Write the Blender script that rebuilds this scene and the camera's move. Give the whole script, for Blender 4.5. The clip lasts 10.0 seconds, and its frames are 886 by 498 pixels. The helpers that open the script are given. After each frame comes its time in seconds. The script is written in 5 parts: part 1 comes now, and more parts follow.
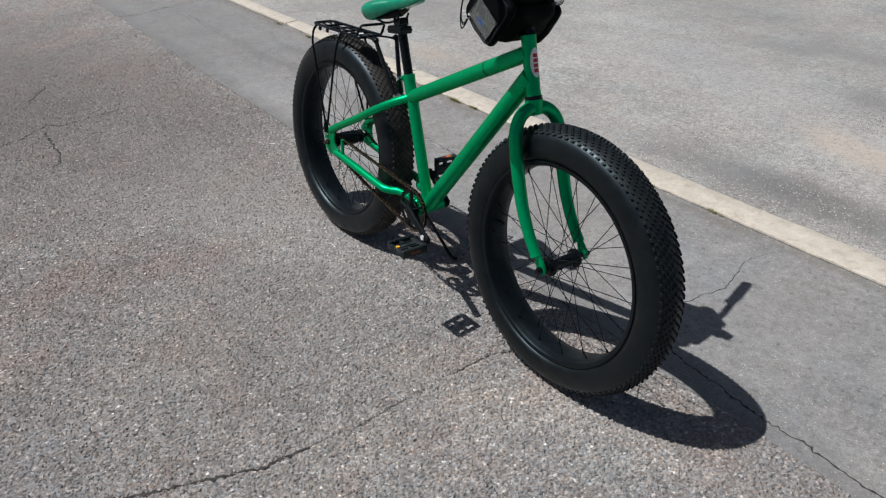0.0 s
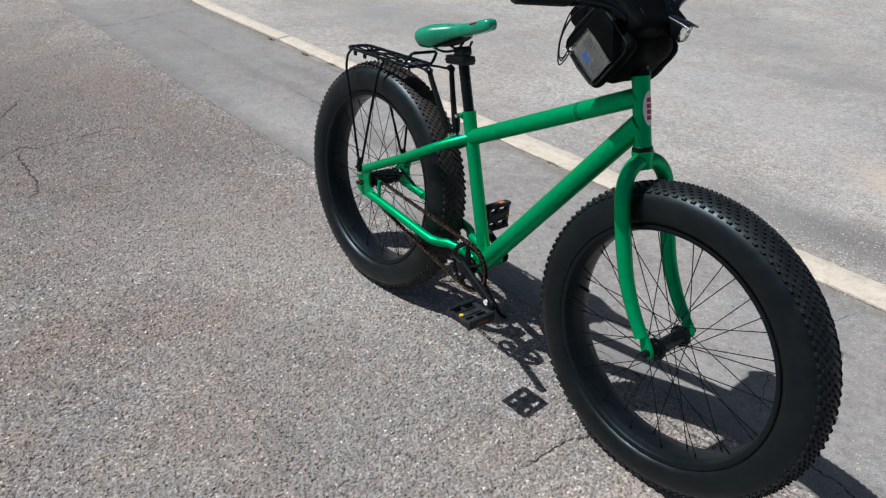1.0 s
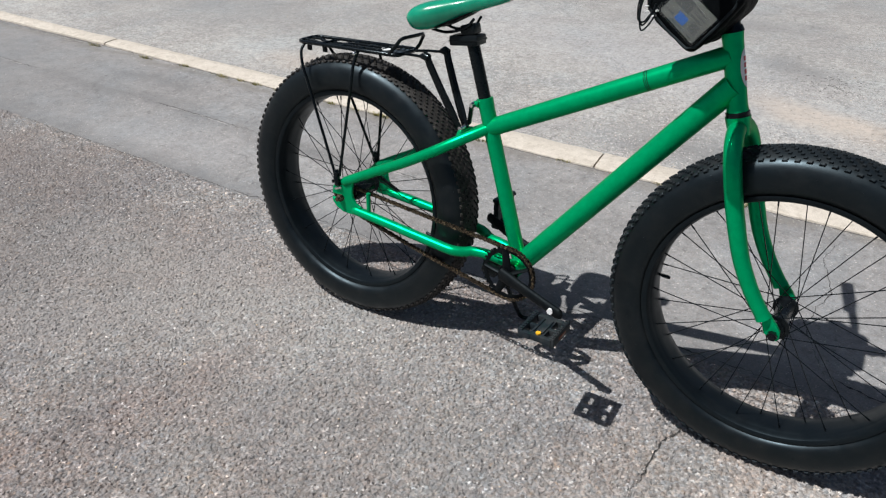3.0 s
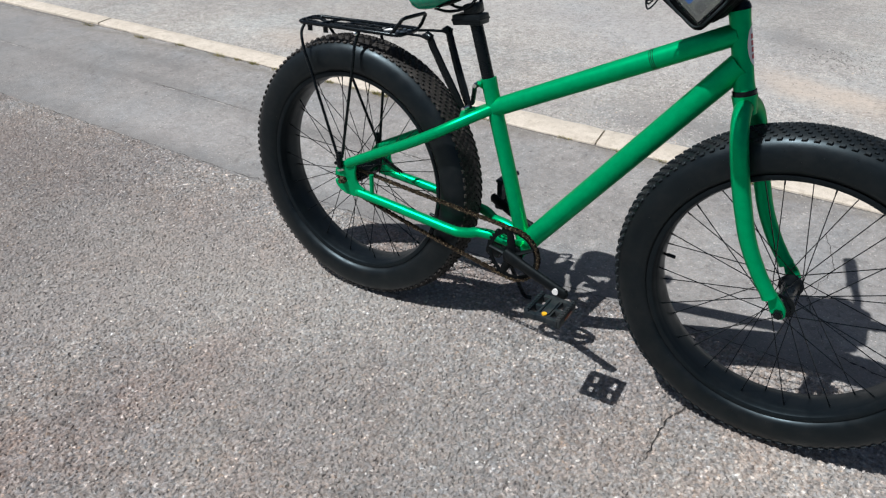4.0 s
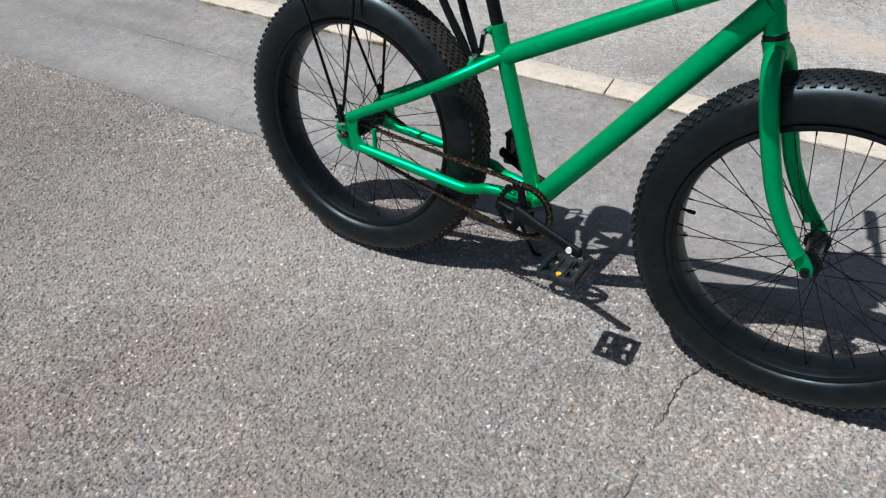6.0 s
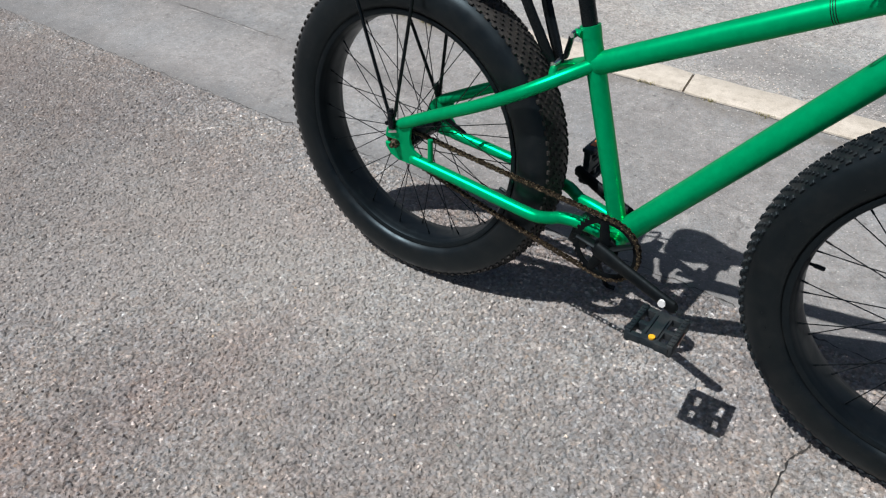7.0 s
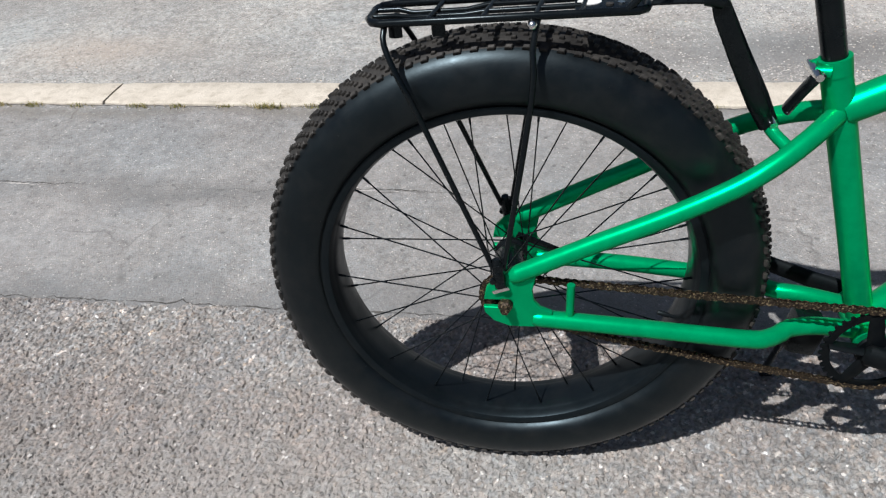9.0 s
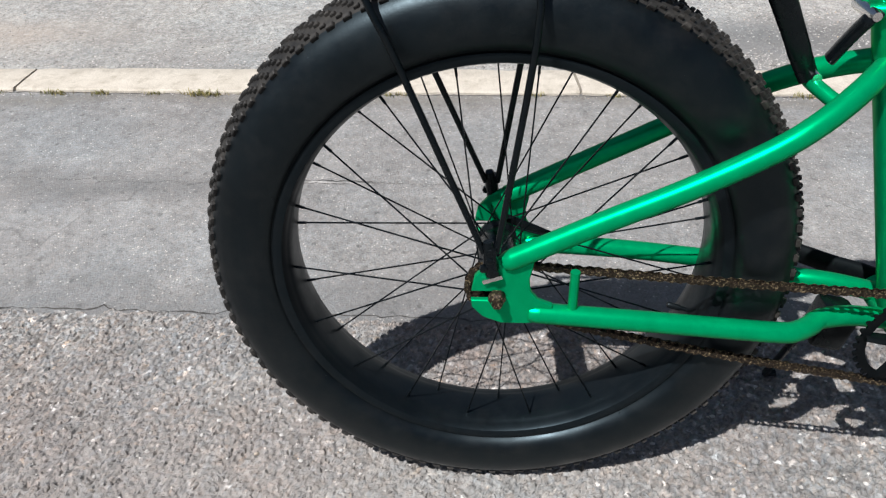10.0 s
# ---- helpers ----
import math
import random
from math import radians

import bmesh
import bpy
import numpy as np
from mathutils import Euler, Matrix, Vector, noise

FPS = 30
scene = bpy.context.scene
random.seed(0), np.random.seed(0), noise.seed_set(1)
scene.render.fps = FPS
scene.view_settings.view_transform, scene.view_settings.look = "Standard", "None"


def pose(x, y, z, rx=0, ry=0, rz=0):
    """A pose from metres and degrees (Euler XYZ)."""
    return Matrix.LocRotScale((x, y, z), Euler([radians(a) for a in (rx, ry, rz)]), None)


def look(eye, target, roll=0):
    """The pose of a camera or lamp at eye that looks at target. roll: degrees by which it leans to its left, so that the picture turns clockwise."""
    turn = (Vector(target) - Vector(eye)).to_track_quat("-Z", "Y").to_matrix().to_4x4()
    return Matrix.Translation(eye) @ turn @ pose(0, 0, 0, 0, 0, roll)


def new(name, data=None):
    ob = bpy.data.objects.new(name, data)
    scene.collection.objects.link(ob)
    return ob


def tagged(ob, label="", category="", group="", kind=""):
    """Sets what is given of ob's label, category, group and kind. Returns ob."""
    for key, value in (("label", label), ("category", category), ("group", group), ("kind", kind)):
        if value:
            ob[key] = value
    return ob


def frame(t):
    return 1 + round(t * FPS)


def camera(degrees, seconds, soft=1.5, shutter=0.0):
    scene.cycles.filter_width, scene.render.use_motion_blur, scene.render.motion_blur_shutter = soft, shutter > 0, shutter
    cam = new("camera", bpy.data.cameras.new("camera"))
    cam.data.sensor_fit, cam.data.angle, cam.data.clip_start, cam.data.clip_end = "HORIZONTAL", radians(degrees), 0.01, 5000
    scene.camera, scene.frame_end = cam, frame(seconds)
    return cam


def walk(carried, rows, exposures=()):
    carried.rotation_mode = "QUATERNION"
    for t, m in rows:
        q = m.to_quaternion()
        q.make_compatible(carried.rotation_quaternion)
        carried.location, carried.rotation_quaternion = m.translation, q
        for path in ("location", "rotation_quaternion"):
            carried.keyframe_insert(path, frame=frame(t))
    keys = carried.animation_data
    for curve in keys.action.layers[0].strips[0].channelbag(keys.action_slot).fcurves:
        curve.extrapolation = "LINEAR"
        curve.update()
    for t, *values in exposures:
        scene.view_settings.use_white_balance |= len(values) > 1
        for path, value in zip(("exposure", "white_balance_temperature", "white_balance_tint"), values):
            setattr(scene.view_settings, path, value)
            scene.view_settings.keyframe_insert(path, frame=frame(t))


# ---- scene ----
cam = camera(62.8, 10.0, soft=1.25)
EXPOSURES = [(0.0, -0.21), (0.5, -0.14), (1.0, 0.0), (2.0, 0.05), (4.5, 0.07), (7.5, 0.06), (8.5, 0.05), (9.0, 0.11), (10.0, 0.19)]
PATH = [
    (0, (2.407, -1.266, 1.481), (1.009, -0.286, 0.439), -2.2),
    (0.3, (2.278, -1.228, 1.447), (0.937, -0.325, 0.449), 0.3),
    (0.5, (2.185, -1.204, 1.434), (0.775, -0.247, 0.387), 2.9),
    (0.7, (2.083, -1.246, 1.469), (0.786, -0.292, 0.460), 2.7),
    (1, (1.94, -1.285, 1.438), (0.591, -0.212, 0.426), 0.3),
    (1.2, (1.850, -1.344, 1.430), (0.622, -0.227, 0.505), 0.2),
    (1.5, (1.701, -1.351, 1.441), (0.527, -0.12, 0.388), 0.7),
    (1.7, (1.621, -1.333, 1.430), (0.468, -0.205, 0.427), -1.7),
    (2, (1.506, -1.339, 1.385), (0.298, -0.123, 0.356), -0.2),
    (2.2, (1.430, -1.360, 1.405), (0.342, -0.189, 0.377), -1.2),
    (2.5, (1.356, -1.404, 1.387), (0.305, -0.098, 0.296), -1.2),
    (2.7, (1.331, -1.438, 1.378), (0.375, -0.146, 0.365), -1.7),
    (3.8, (1.307, -1.464, 1.386), (0.428, -0.155, 0.325), -1.6),
    (4, (1.299, -1.456, 1.39), (0.352, -0.105, 0.26), -2.4),
    (4.5, (1.289, -1.456, 1.394), (0.361, -0.11, 0.242), -2.3),
    (5, (1.28, -1.447, 1.391), (0.347, -0.112, 0.23), -2.1),
    (6.3, (1.193, -1.366, 1.334), (0.3, -0.084, 0.086), -2.9),
    (6.5, (1.144, -1.299, 1.317), (0.248, -0.021, 0.066), -2.2),
    (7, (1.004, -1.192, 1.307), (0.061, -0.004, 0.003), -2.7),
    (7.2, (0.925, -1.187, 1.302), (0.060, -0.005, 0.092), -2.3),
    (7.5, (0.758, -1.186, 1.276), (-0.01, 0.176, 0.029), -3.3),
    (7.8, (0.599, -1.176, 1.259), (-0.118, 0.193, 0.154), -7.3),
    (8, (0.509, -1.144, 1.229), (-0.262, 0.243, 0.012), -9.2),
    (8.2, (0.423, -1.076, 1.177), (-0.196, 0.387, -0.038), -6.4),
    (8.5, (0.291, -0.957, 1.176), (-0.338, 0.511, -0.028), -9.0),
    (9, (0.099, -0.892, 1.161), (-0.218, 0.609, -0.122), -5.7),
    (9.5, (0.003, -0.867, 1.115), (-0.14, 0.679, -0.145), -4.0),
    (10, (0.023, -0.783, 1.019), (-0.131, 0.755, -0.25), -2.4),
]
walk(cam, [(t, look(eye, target, roll)) for t, eye, target, roll in PATH], EXPOSURES)

# ---------------------------------------------------------------- light
SUN_WAY = Vector((0.36, 0.405, -1.0)).normalized()
world = bpy.data.worlds.new("sky")
scene.world = world
world.use_nodes = True
wn = world.node_tree.nodes
sky = wn.new("ShaderNodeTexSky")
sky.sky_type = "NISHITA"
sky.sun_disc = False
sky.sun_elevation = math.asin(-SUN_WAY.z)
sky.sun_rotation = math.atan2(-SUN_WAY.x, -SUN_WAY.y) % (2 * math.pi)
sky.air_density, sky.dust_density, sky.ozone_density = 1.0, 2.0, 1.5
world.node_tree.links.new(sky.outputs[0], wn["Background"].inputs[0])
wn["Background"].inputs[1].default_value = 0.045
sun = new("sun", bpy.data.lights.new("sun", "SUN"))
sun.data.energy, sun.data.angle, sun.data.color = 5.0, radians(0.55), (1.0, 0.985, 0.985)
sun.matrix_basis = look((0, 0, 12), Vector((0, 0, 12)) + SUN_WAY)


# ---------------------------------------------------------------- materials
class Mat:
    """A node material with short helpers."""

    def __init__(self, name, color=(0.5, 0.5, 0.5), rough=0.5, metal=0.0, **inputs):
        self.m = bpy.data.materials.new(name)
        self.m.use_nodes = True
        self.t = self.m.node_tree
        self.p = self.t.nodes["Principled BSDF"]
        self.p.inputs["Base Color"].default_value = (*color, 1)
        self.p.inputs["Roughness"].default_value = rough
        self.p.inputs["Metallic"].default_value = metal
        for k, v in inputs.items():
            self.p.inputs[k.replace("_", " ")].default_value = v
        self.c = self.t.nodes.new("ShaderNodeTexCoord").outputs["Object"]

    def link(self, a, b):
        self.t.links.new(a, b)
        return self

    def set(self, key, socket):
        return self.link(socket, self.p.inputs[key])

    def noise(self, scale, detail=4.0, rough=0.55, vec=None, out=0):
        n = self.t.nodes.new("ShaderNodeTexNoise")
        n.inputs["Scale"].default_value, n.inputs["Detail"].default_value, n.inputs["Roughness"].default_value = scale, detail, rough
        self.link(vec or self.c, n.inputs["Vector"])
        return n.outputs[out]

    def voronoi(self, scale, feature="F1", out="Distance", vec=None, random_=1.0):
        n = self.t.nodes.new("ShaderNodeTexVoronoi")
        n.feature = feature
        n.inputs["Scale"].default_value, n.inputs["Randomness"].default_value = scale, random_
        self.link(vec or self.c, n.inputs["Vector"])
        return n.outputs[out]

    def ramp(self, fac, stops, mode="LINEAR"):
        n = self.t.nodes.new("ShaderNodeValToRGB")
        n.color_ramp.interpolation = mode
        e = n.color_ramp.elements
        while len(e) < len(stops):
            e.new(0.5)
        for el, (pos, col) in zip(e, stops):
            el.position = pos
            el.color = (*col, 1) if isinstance(col, tuple) else (col, col, col, 1)
        self.link(fac, n.inputs[0])
        return n.outputs[0]

    def mix(self, fac, a, b, mode="MIX"):
        n = self.t.nodes.new("ShaderNodeMix")
        n.data_type, n.blend_type = "RGBA", mode
        for sock, v in ((n.inputs[0], fac), (n.inputs[6], a), (n.inputs[7], b)):
            if hasattr(v, "is_output"):
                self.link(v, sock)
            else:
                sock.default_value = v if isinstance(v, float) else (*v, 1)
        return n.outputs[2]

    def math(self, op, a, b=0.0, clamp=False):
        n = self.t.nodes.new("ShaderNodeMath")
        n.operation, n.use_clamp = op, clamp
        for sock, v in zip(n.inputs, (a, b)):
            if hasattr(v, "is_output"):
                self.link(v, sock)
            else:
                sock.default_value = v
        return n.outputs[0]

    def bump(self, height, strength=0.5, distance=0.002, after=None):
        n = self.t.nodes.new("ShaderNodeBump")
        n.inputs["Strength"].default_value, n.inputs["Distance"].default_value = strength, distance
        self.link(height, n.inputs["Height"])
        if after:
            self.link(after, n.inputs["Normal"])
        return n.outputs[0]

    def warped(self, scale, amount):
        """Coordinates shaken by noise, for uneven outlines."""
        n = self.noise(scale, 5.0, 0.6, out=1)
        sub = self.t.nodes.new("ShaderNodeVectorMath")
        sub.operation = "SUBTRACT"
        self.link(n, sub.inputs[0])
        sub.inputs[1].default_value = (0.5, 0.5, 0.5)
        mul = self.t.nodes.new("ShaderNodeVectorMath")
        mul.operation = "SCALE"
        self.link(sub.outputs[0], mul.inputs[0])
        mul.inputs["Scale"].default_value = amount
        add = self.t.nodes.new("ShaderNodeVectorMath")
        self.link(self.c, add.inputs[0])
        self.link(mul.outputs[0], add.inputs[1])
        return add.outputs[0]

    def blotch(self, vec, x, y, rx, ry, turn=0.0, soft=0.5):
        """1 within an uneven ellipse on the ground, 0 outside."""
        n = self.t.nodes.new("ShaderNodeMapping")
        n.vector_type = "TEXTURE"
        n.inputs["Location"].default_value = (x, y, 0)
        n.inputs["Rotation"].default_value = (0, 0, radians(turn))
        n.inputs["Scale"].default_value = (rx, ry, 1)
        self.link(vec, n.inputs["Vector"])
        d = self.t.nodes.new("ShaderNodeVectorMath")
        d.operation = "LENGTH"
        self.link(n.outputs[0], d.inputs[0])
        r = self.t.nodes.new("ShaderNodeMapRange")
        r.inputs["From Min"].default_value, r.inputs["From Max"].default_value = 1 - soft, 1 + soft
        r.inputs["To Min"].default_value, r.inputs["To Max"].default_value = 1, 0
        r.clamp = True
        self.link(d.outputs["Value"], r.inputs["Value"])
        return r.outputs[0]


def asphalt(name, tones, scale, wear, blots=(), relief=0.55, grain=0.3, pits=0.4, chips=0.4, bed=False, speck=0.15):
    """Asphalt: two tones in drifting patches, grain of small stones, pits, a few pale chips, broad wear and placed stains."""
    m = Mat(name, rough=0.88)
    near = m.warped(scale * 1.6, 0.7 / scale)
    patch = m.noise(2.6, 8.0, 0.76)
    col = m.ramp(patch, [(0.34, tones[0]), (0.5, tones[1]), (0.68, tones[2])])
    fine = m.noise(scale * 1.1, 2.0, 0.6)
    if bed:
        tone = m.t.nodes.new("ShaderNodeAttribute")
        tone.attribute_name = "tone"
        t = tone.outputs["Fac"]
        col = m.mix(1.0, col, m.ramp(t, [(0.0, 0.66), (0.25, 0.9), (0.6, 1.04), (0.88, 1.26), (0.945, 1.6), (0.98, 2.3), (1.0, 3.2)]), "MULTIPLY")
        hue = m.t.nodes.new("ShaderNodeAttribute")
        hue.attribute_name = "hue"
        col = m.mix(1.0, col, m.ramp(hue.outputs["Fac"], [(0.0, (1.22, 1.0, 0.8)), (0.04, (1.08, 0.99, 0.93)), (0.35, (1.03, 0.995, 0.975)), (0.7, (0.995, 1.0, 1.01)), (1.0, (0.95, 1.0, 1.06))]), "MULTIPLY")
    col = m.mix(1.0, col, m.ramp(fine, [(0.3, 1 - grain), (0.5, 1.0), (0.72, 1 + grain * 1.3)]), "MULTIPLY")
    cell = m.voronoi(scale, "F1", "Color", near)
    dist = m.voronoi(scale, "F1", "Distance", near)
    grey = m.t.nodes.new("ShaderNodeSeparateColor")
    m.link(cell, grey.inputs[0])
    col = m.mix(1.0, col, m.ramp(grey.outputs[0], [(0.0, 1 - grain), (0.5, 1.0), (1.0, 1 + grain)]), "MULTIPLY")
    col = m.mix(0.35, col, m.mix(1.0, col, m.ramp(grey.outputs[1], [(0.1, (1.09, 0.98, 0.92)), (0.5, (1.0, 1.0, 1.0)), (0.9, (0.93, 1.0, 1.06))]), "MULTIPLY"))
    bits = m.math("MULTIPLY", m.ramp(grey.outputs[2], [(0.968, 0.0), (0.985, 1.0)]), m.ramp(dist, [(0.25, 1.0), (0.55, 0.0)]))
    col = m.mix(m.math("MULTIPLY", bits, chips), col, (0.72, 0.68, 0.62))
    hole = m.noise(scale * 0.5, 5.0, 0.85)
    col = m.mix(1.0, col, m.ramp(hole, [(0.33, 1.0 - pits), (0.44, 1.0)]), "MULTIPLY")
    col = m.mix(1.0, col, m.ramp(m.noise(1.1, 6.0, 0.62), [(0.3, wear[0]), (0.7, wear[1])]), "MULTIPLY")
    col = m.mix(1.0, col, m.ramp(m.noise(13.0, 5.0, 0.75), [(0.3, 0.82), (0.7, 1.16)]), "MULTIPLY")
    mid = m.noise(34.0, 7.0, 0.82)
    col = m.mix(1.0, col, m.ramp(mid, [(0.32, 1 - speck), (0.5, 1.0), (0.68, 1 + speck)]), "MULTIPLY")
    col = m.mix(1.0, col, m.ramp(m.noise(1.9, 5.0, 0.62), [(0.34, (1.02, 0.995, 0.975) if speck > 0.16 else (1.075, 0.985, 0.93)), (0.48, (1.01, 1.0, 0.985)), (0.64, (0.965, 1.0, 1.02))]), "MULTIPLY")
    if speck > 0.16:
        cells = m.t.nodes.new("ShaderNodeSeparateColor")
        at = m.warped(60.0, 0.02)
        m.link(m.voronoi(38.0, "F1", "Color", at), cells.inputs[0])
        size = m.voronoi(38.0, "F1", "Distance", at)
        dots = m.math("MULTIPLY", m.ramp(size, [(0.16, 1.0), (0.3, 0.0)]), m.ramp(cells.outputs[0], [(0.62, 0.0), (0.8, 1.0)]))
        col = m.mix(m.math("MULTIPLY", dots, 0.75), col, m.mix(1.0, col, (0.5, 0.5, 0.5), "MULTIPLY"))
        pale = m.math("MULTIPLY", m.ramp(size, [(0.12, 1.0), (0.26, 0.0)]), m.ramp(cells.outputs[1], [(0.7, 0.0), (0.85, 1.0)]))
        col = m.mix(m.math("MULTIPLY", pale, 0.7), col, m.mix(1.0, col, (1.5, 1.47, 1.42), "MULTIPLY"))
        lines = m.ramp(m.voronoi(1.25, "DISTANCE_TO_EDGE", "Distance", m.warped(2.2, 0.35)), [(0.0, 1.0), (0.007, 0.0)])
        some = m.ramp(m.noise(1.4, 3.0, 0.6), [(0.5, 0.0), (0.58, 1.0)])
        col = m.mix(m.math("MULTIPLY", m.math("MULTIPLY", lines, some), 0.55), col, (0.1, 0.095, 0.09))
    broken = m.ramp(m.noise(34.0, 6.0, 0.85), [(0.36, 0.25 if speck > 0.16 else 0.8), (0.56, 1.0)])
    shaken = m.warped(3.0, 0.3)
    for x, y, rx, ry, turn, soft, amount, shade in blots:
        mask = m.math("MULTIPLY", m.math("MULTIPLY", m.blotch(shaken, x, y, rx, ry, turn, soft), broken), min(1.0, amount * 1.3))
        col = m.mix(mask, col, m.mix(0.75, col, shade))
    m.set("Base Color", col)
    nrm = m.bump(m.math("SUBTRACT", 1.0, dist), relief * 0.8, 0.005)
    nrm = m.bump(fine, relief, 0.007, nrm)
    nrm = m.bump(hole, relief, 0.012, nrm)
    m.set("Normal", nrm)
    return m.m


GREY = lambda v, r=0.0: (v * (1 + r), v, v * (1 - r * 1.2))  # noqa: E731
ROAD_TONES = [(0.339, 0.316, 0.307), (0.364, 0.352, 0.340), (0.362, 0.364, 0.355)]
ROAD_WEAR = ((0.76, 0.745, 0.75), (1.2, 1.19, 1.16))
ROAD_STAINS = [(-0.55, -0.3, 0.7, 0.26, 12, 0.8, 0.6, (0.48, 0.46, 0.43)), (-0.75, -0.72, 0.3, 0.14, 30, 0.8, 0.4, (0.48, 0.46, 0.44)), (0.2, -0.55, 0.45, 0.16, 25, 0.8, 0.45, (0.29, 0.275, 0.265)), (0.6, -0.75, 0.5, 0.25, 40, 0.8, 0.3, GREY(0.28, 0.06)), (-3.2, -1.1, 1.9, 1.0, 10, 0.6, 0.8, (0.2, 0.18, 0.168)), (-2.4, -0.1, 1.1, 0.2, 5, 0.7, 0.4, (0.3, 0.26, 0.24))]
dim = lambda c, k: tuple(v * k for v in c)  # noqa: E731
M_ROAD = asphalt("coarse_asphalt", [dim(c, 0.76) for c in ROAD_TONES], 120.0, ROAD_WEAR, [(*b[:7], dim(b[7], 0.76)) for b in ROAD_STAINS], 1.0, 0.5, 0.55, 0.8)
M_BED = asphalt("coarse_asphalt_stones", [dim(c, 0.74) for c in ROAD_TONES], 120.0, ROAD_WEAR, [(*b[:7], dim(b[7], 0.72)) for b in ROAD_STAINS], 0.5, 0.22, 0.3, 0.0, True)
M_GUTTER = asphalt(
    "smooth_asphalt",
    [(0.24, 0.236, 0.229), (0.262, 0.259, 0.252), (0.288, 0.285, 0.277)],
    210.0,
    ((0.86, 0.86, 0.87), (1.1, 1.1, 1.1)),
    [(-2.0, 0.235, 7.0, 0.075, 0, 0.9, 0.65, GREY(0.12)), (-0.93, 0.69, 0.35, 0.06, 4, 0.7, 0.7, GREY(0.1)), (-2.2, 0.72, 0.9, 0.05, 2, 0.8, 0.5, GREY(0.12)), (-1.6, 0.45, 0.6, 0.13, 5, 0.7, 0.4, GREY(0.33)),
     (0.3, 0.85, 0.6, 0.1, 0, 0.7, 0.2, GREY(0.16)), (1.4, 0.7, 0.5, 0.25, 20, 0.7, 0.3, GREY(0.28)), (-2.4, 0.95, 0.4, 0.05, 0, 0.6, 0.5, GREY(0.13)), (-4.0, 0.6, 1.6, 0.5, 0, 0.6, 0.6, GREY(0.16)), (0.0, 1.16, 9.0, 0.03, 0, 0.9, 0.5, (0.13, 0.11, 0.08))],
    0.3, 0.13, 0.45, 0.8, speck=0.24,
)
M_LOT = asphalt(
    "worn_grey_pavement",
    [(0.305, 0.296, 0.28), (0.352, 0.346, 0.328), (0.398, 0.395, 0.376)],
    160.0,
    ((0.82, 0.82, 0.83), (1.12, 1.12, 1.11)),
    [(0.95, 2.22, 0.36, 0.13, -22, 0.5, 1.0, (0.56, 0.455, 0.35)), (1.1, 1.60, 0.62, 0.13, -4, 0.7, 0.8, GREY(0.09)), (0.6, 1.5, 0.35, 0.07, -8, 0.7, 0.5, GREY(0.15)),
     (-1.75, 1.62, 0.3, 0.12, 0, 0.7, 0.6, (0.4, 0.33, 0.27)), (-0.2, 2.7, 1.4, 0.35, -20, 0.8, 0.6, GREY(0.36)), (0.75, 2.9, 0.22, 0.08, -30, 0.8, 0.6, GREY(0.16)),
     (-3.4, 2.4, 1.4, 0.5, 5, 0.8, 0.7, GREY(0.2)), (-1.0, 4.2, 2.2, 0.6, -25, 0.8, 0.5, GREY(0.2)), (1.0, 4.6, 1.5, 0.5, -35, 0.7, 0.5, GREY(0.17)), (0.2, 1.5, 1.6, 0.12, 3, 0.8, 0.35, GREY(0.18)), (0.0, 3.6, 0.55, 0.12, 12, 0.8, 0.6, GREY(0.16))],
    0.32, 0.16, 0.6, 0.8, speck=0.4,
)


def concrete():
    m = Mat("cream_concrete", rough=0.85)
    base = m.ramp(m.noise(9.0, 6.0, 0.65), [(0.3, (0.5, 0.45, 0.375)), (0.7, (0.64, 0.585, 0.5))])
    speck = m.ramp(m.noise(420.0, 2.0, 0.6), [(0.35, 0.8), (0.6, 1.06)])
    col = m.mix(1.0, base, speck, "MULTIPLY")
    stain = m.ramp(m.noise(30.0, 5.0, 0.7), [(0.5, 0.0), (0.7, 1.0)])
    col = m.mix(m.math("MULTIPLY", stain, 0.6), col, (0.3, 0.26, 0.2))
    m.set("Base Color", col)
    m.set("Normal", m.bump(m.noise(260.0, 5.0, 0.7), 0.5, 0.002))
    return m.m


def green_paint():
    m = Mat("candy_green_paint", (0.0, 0.39, 0.14), 0.34, 0.55)
    v = m.ramp(m.noise(60.0, 3.0), [(0.3, (0.0, 0.355, 0.132)), (0.7, (0.0, 0.42, 0.156))])
    m.set("Base Color", v)
    m.set("Roughness", m.ramp(m.noise(35.0, 5.0, 0.7), [(0.3, 0.30), (0.75, 0.38)]))
    m.p.inputs["Specular Tint"].default_value = (0.0, 0.26, 0.10, 1)
    m.set("Normal", m.bump(m.noise(900.0, 2.0), 0.06, 0.0006))
    return m.m


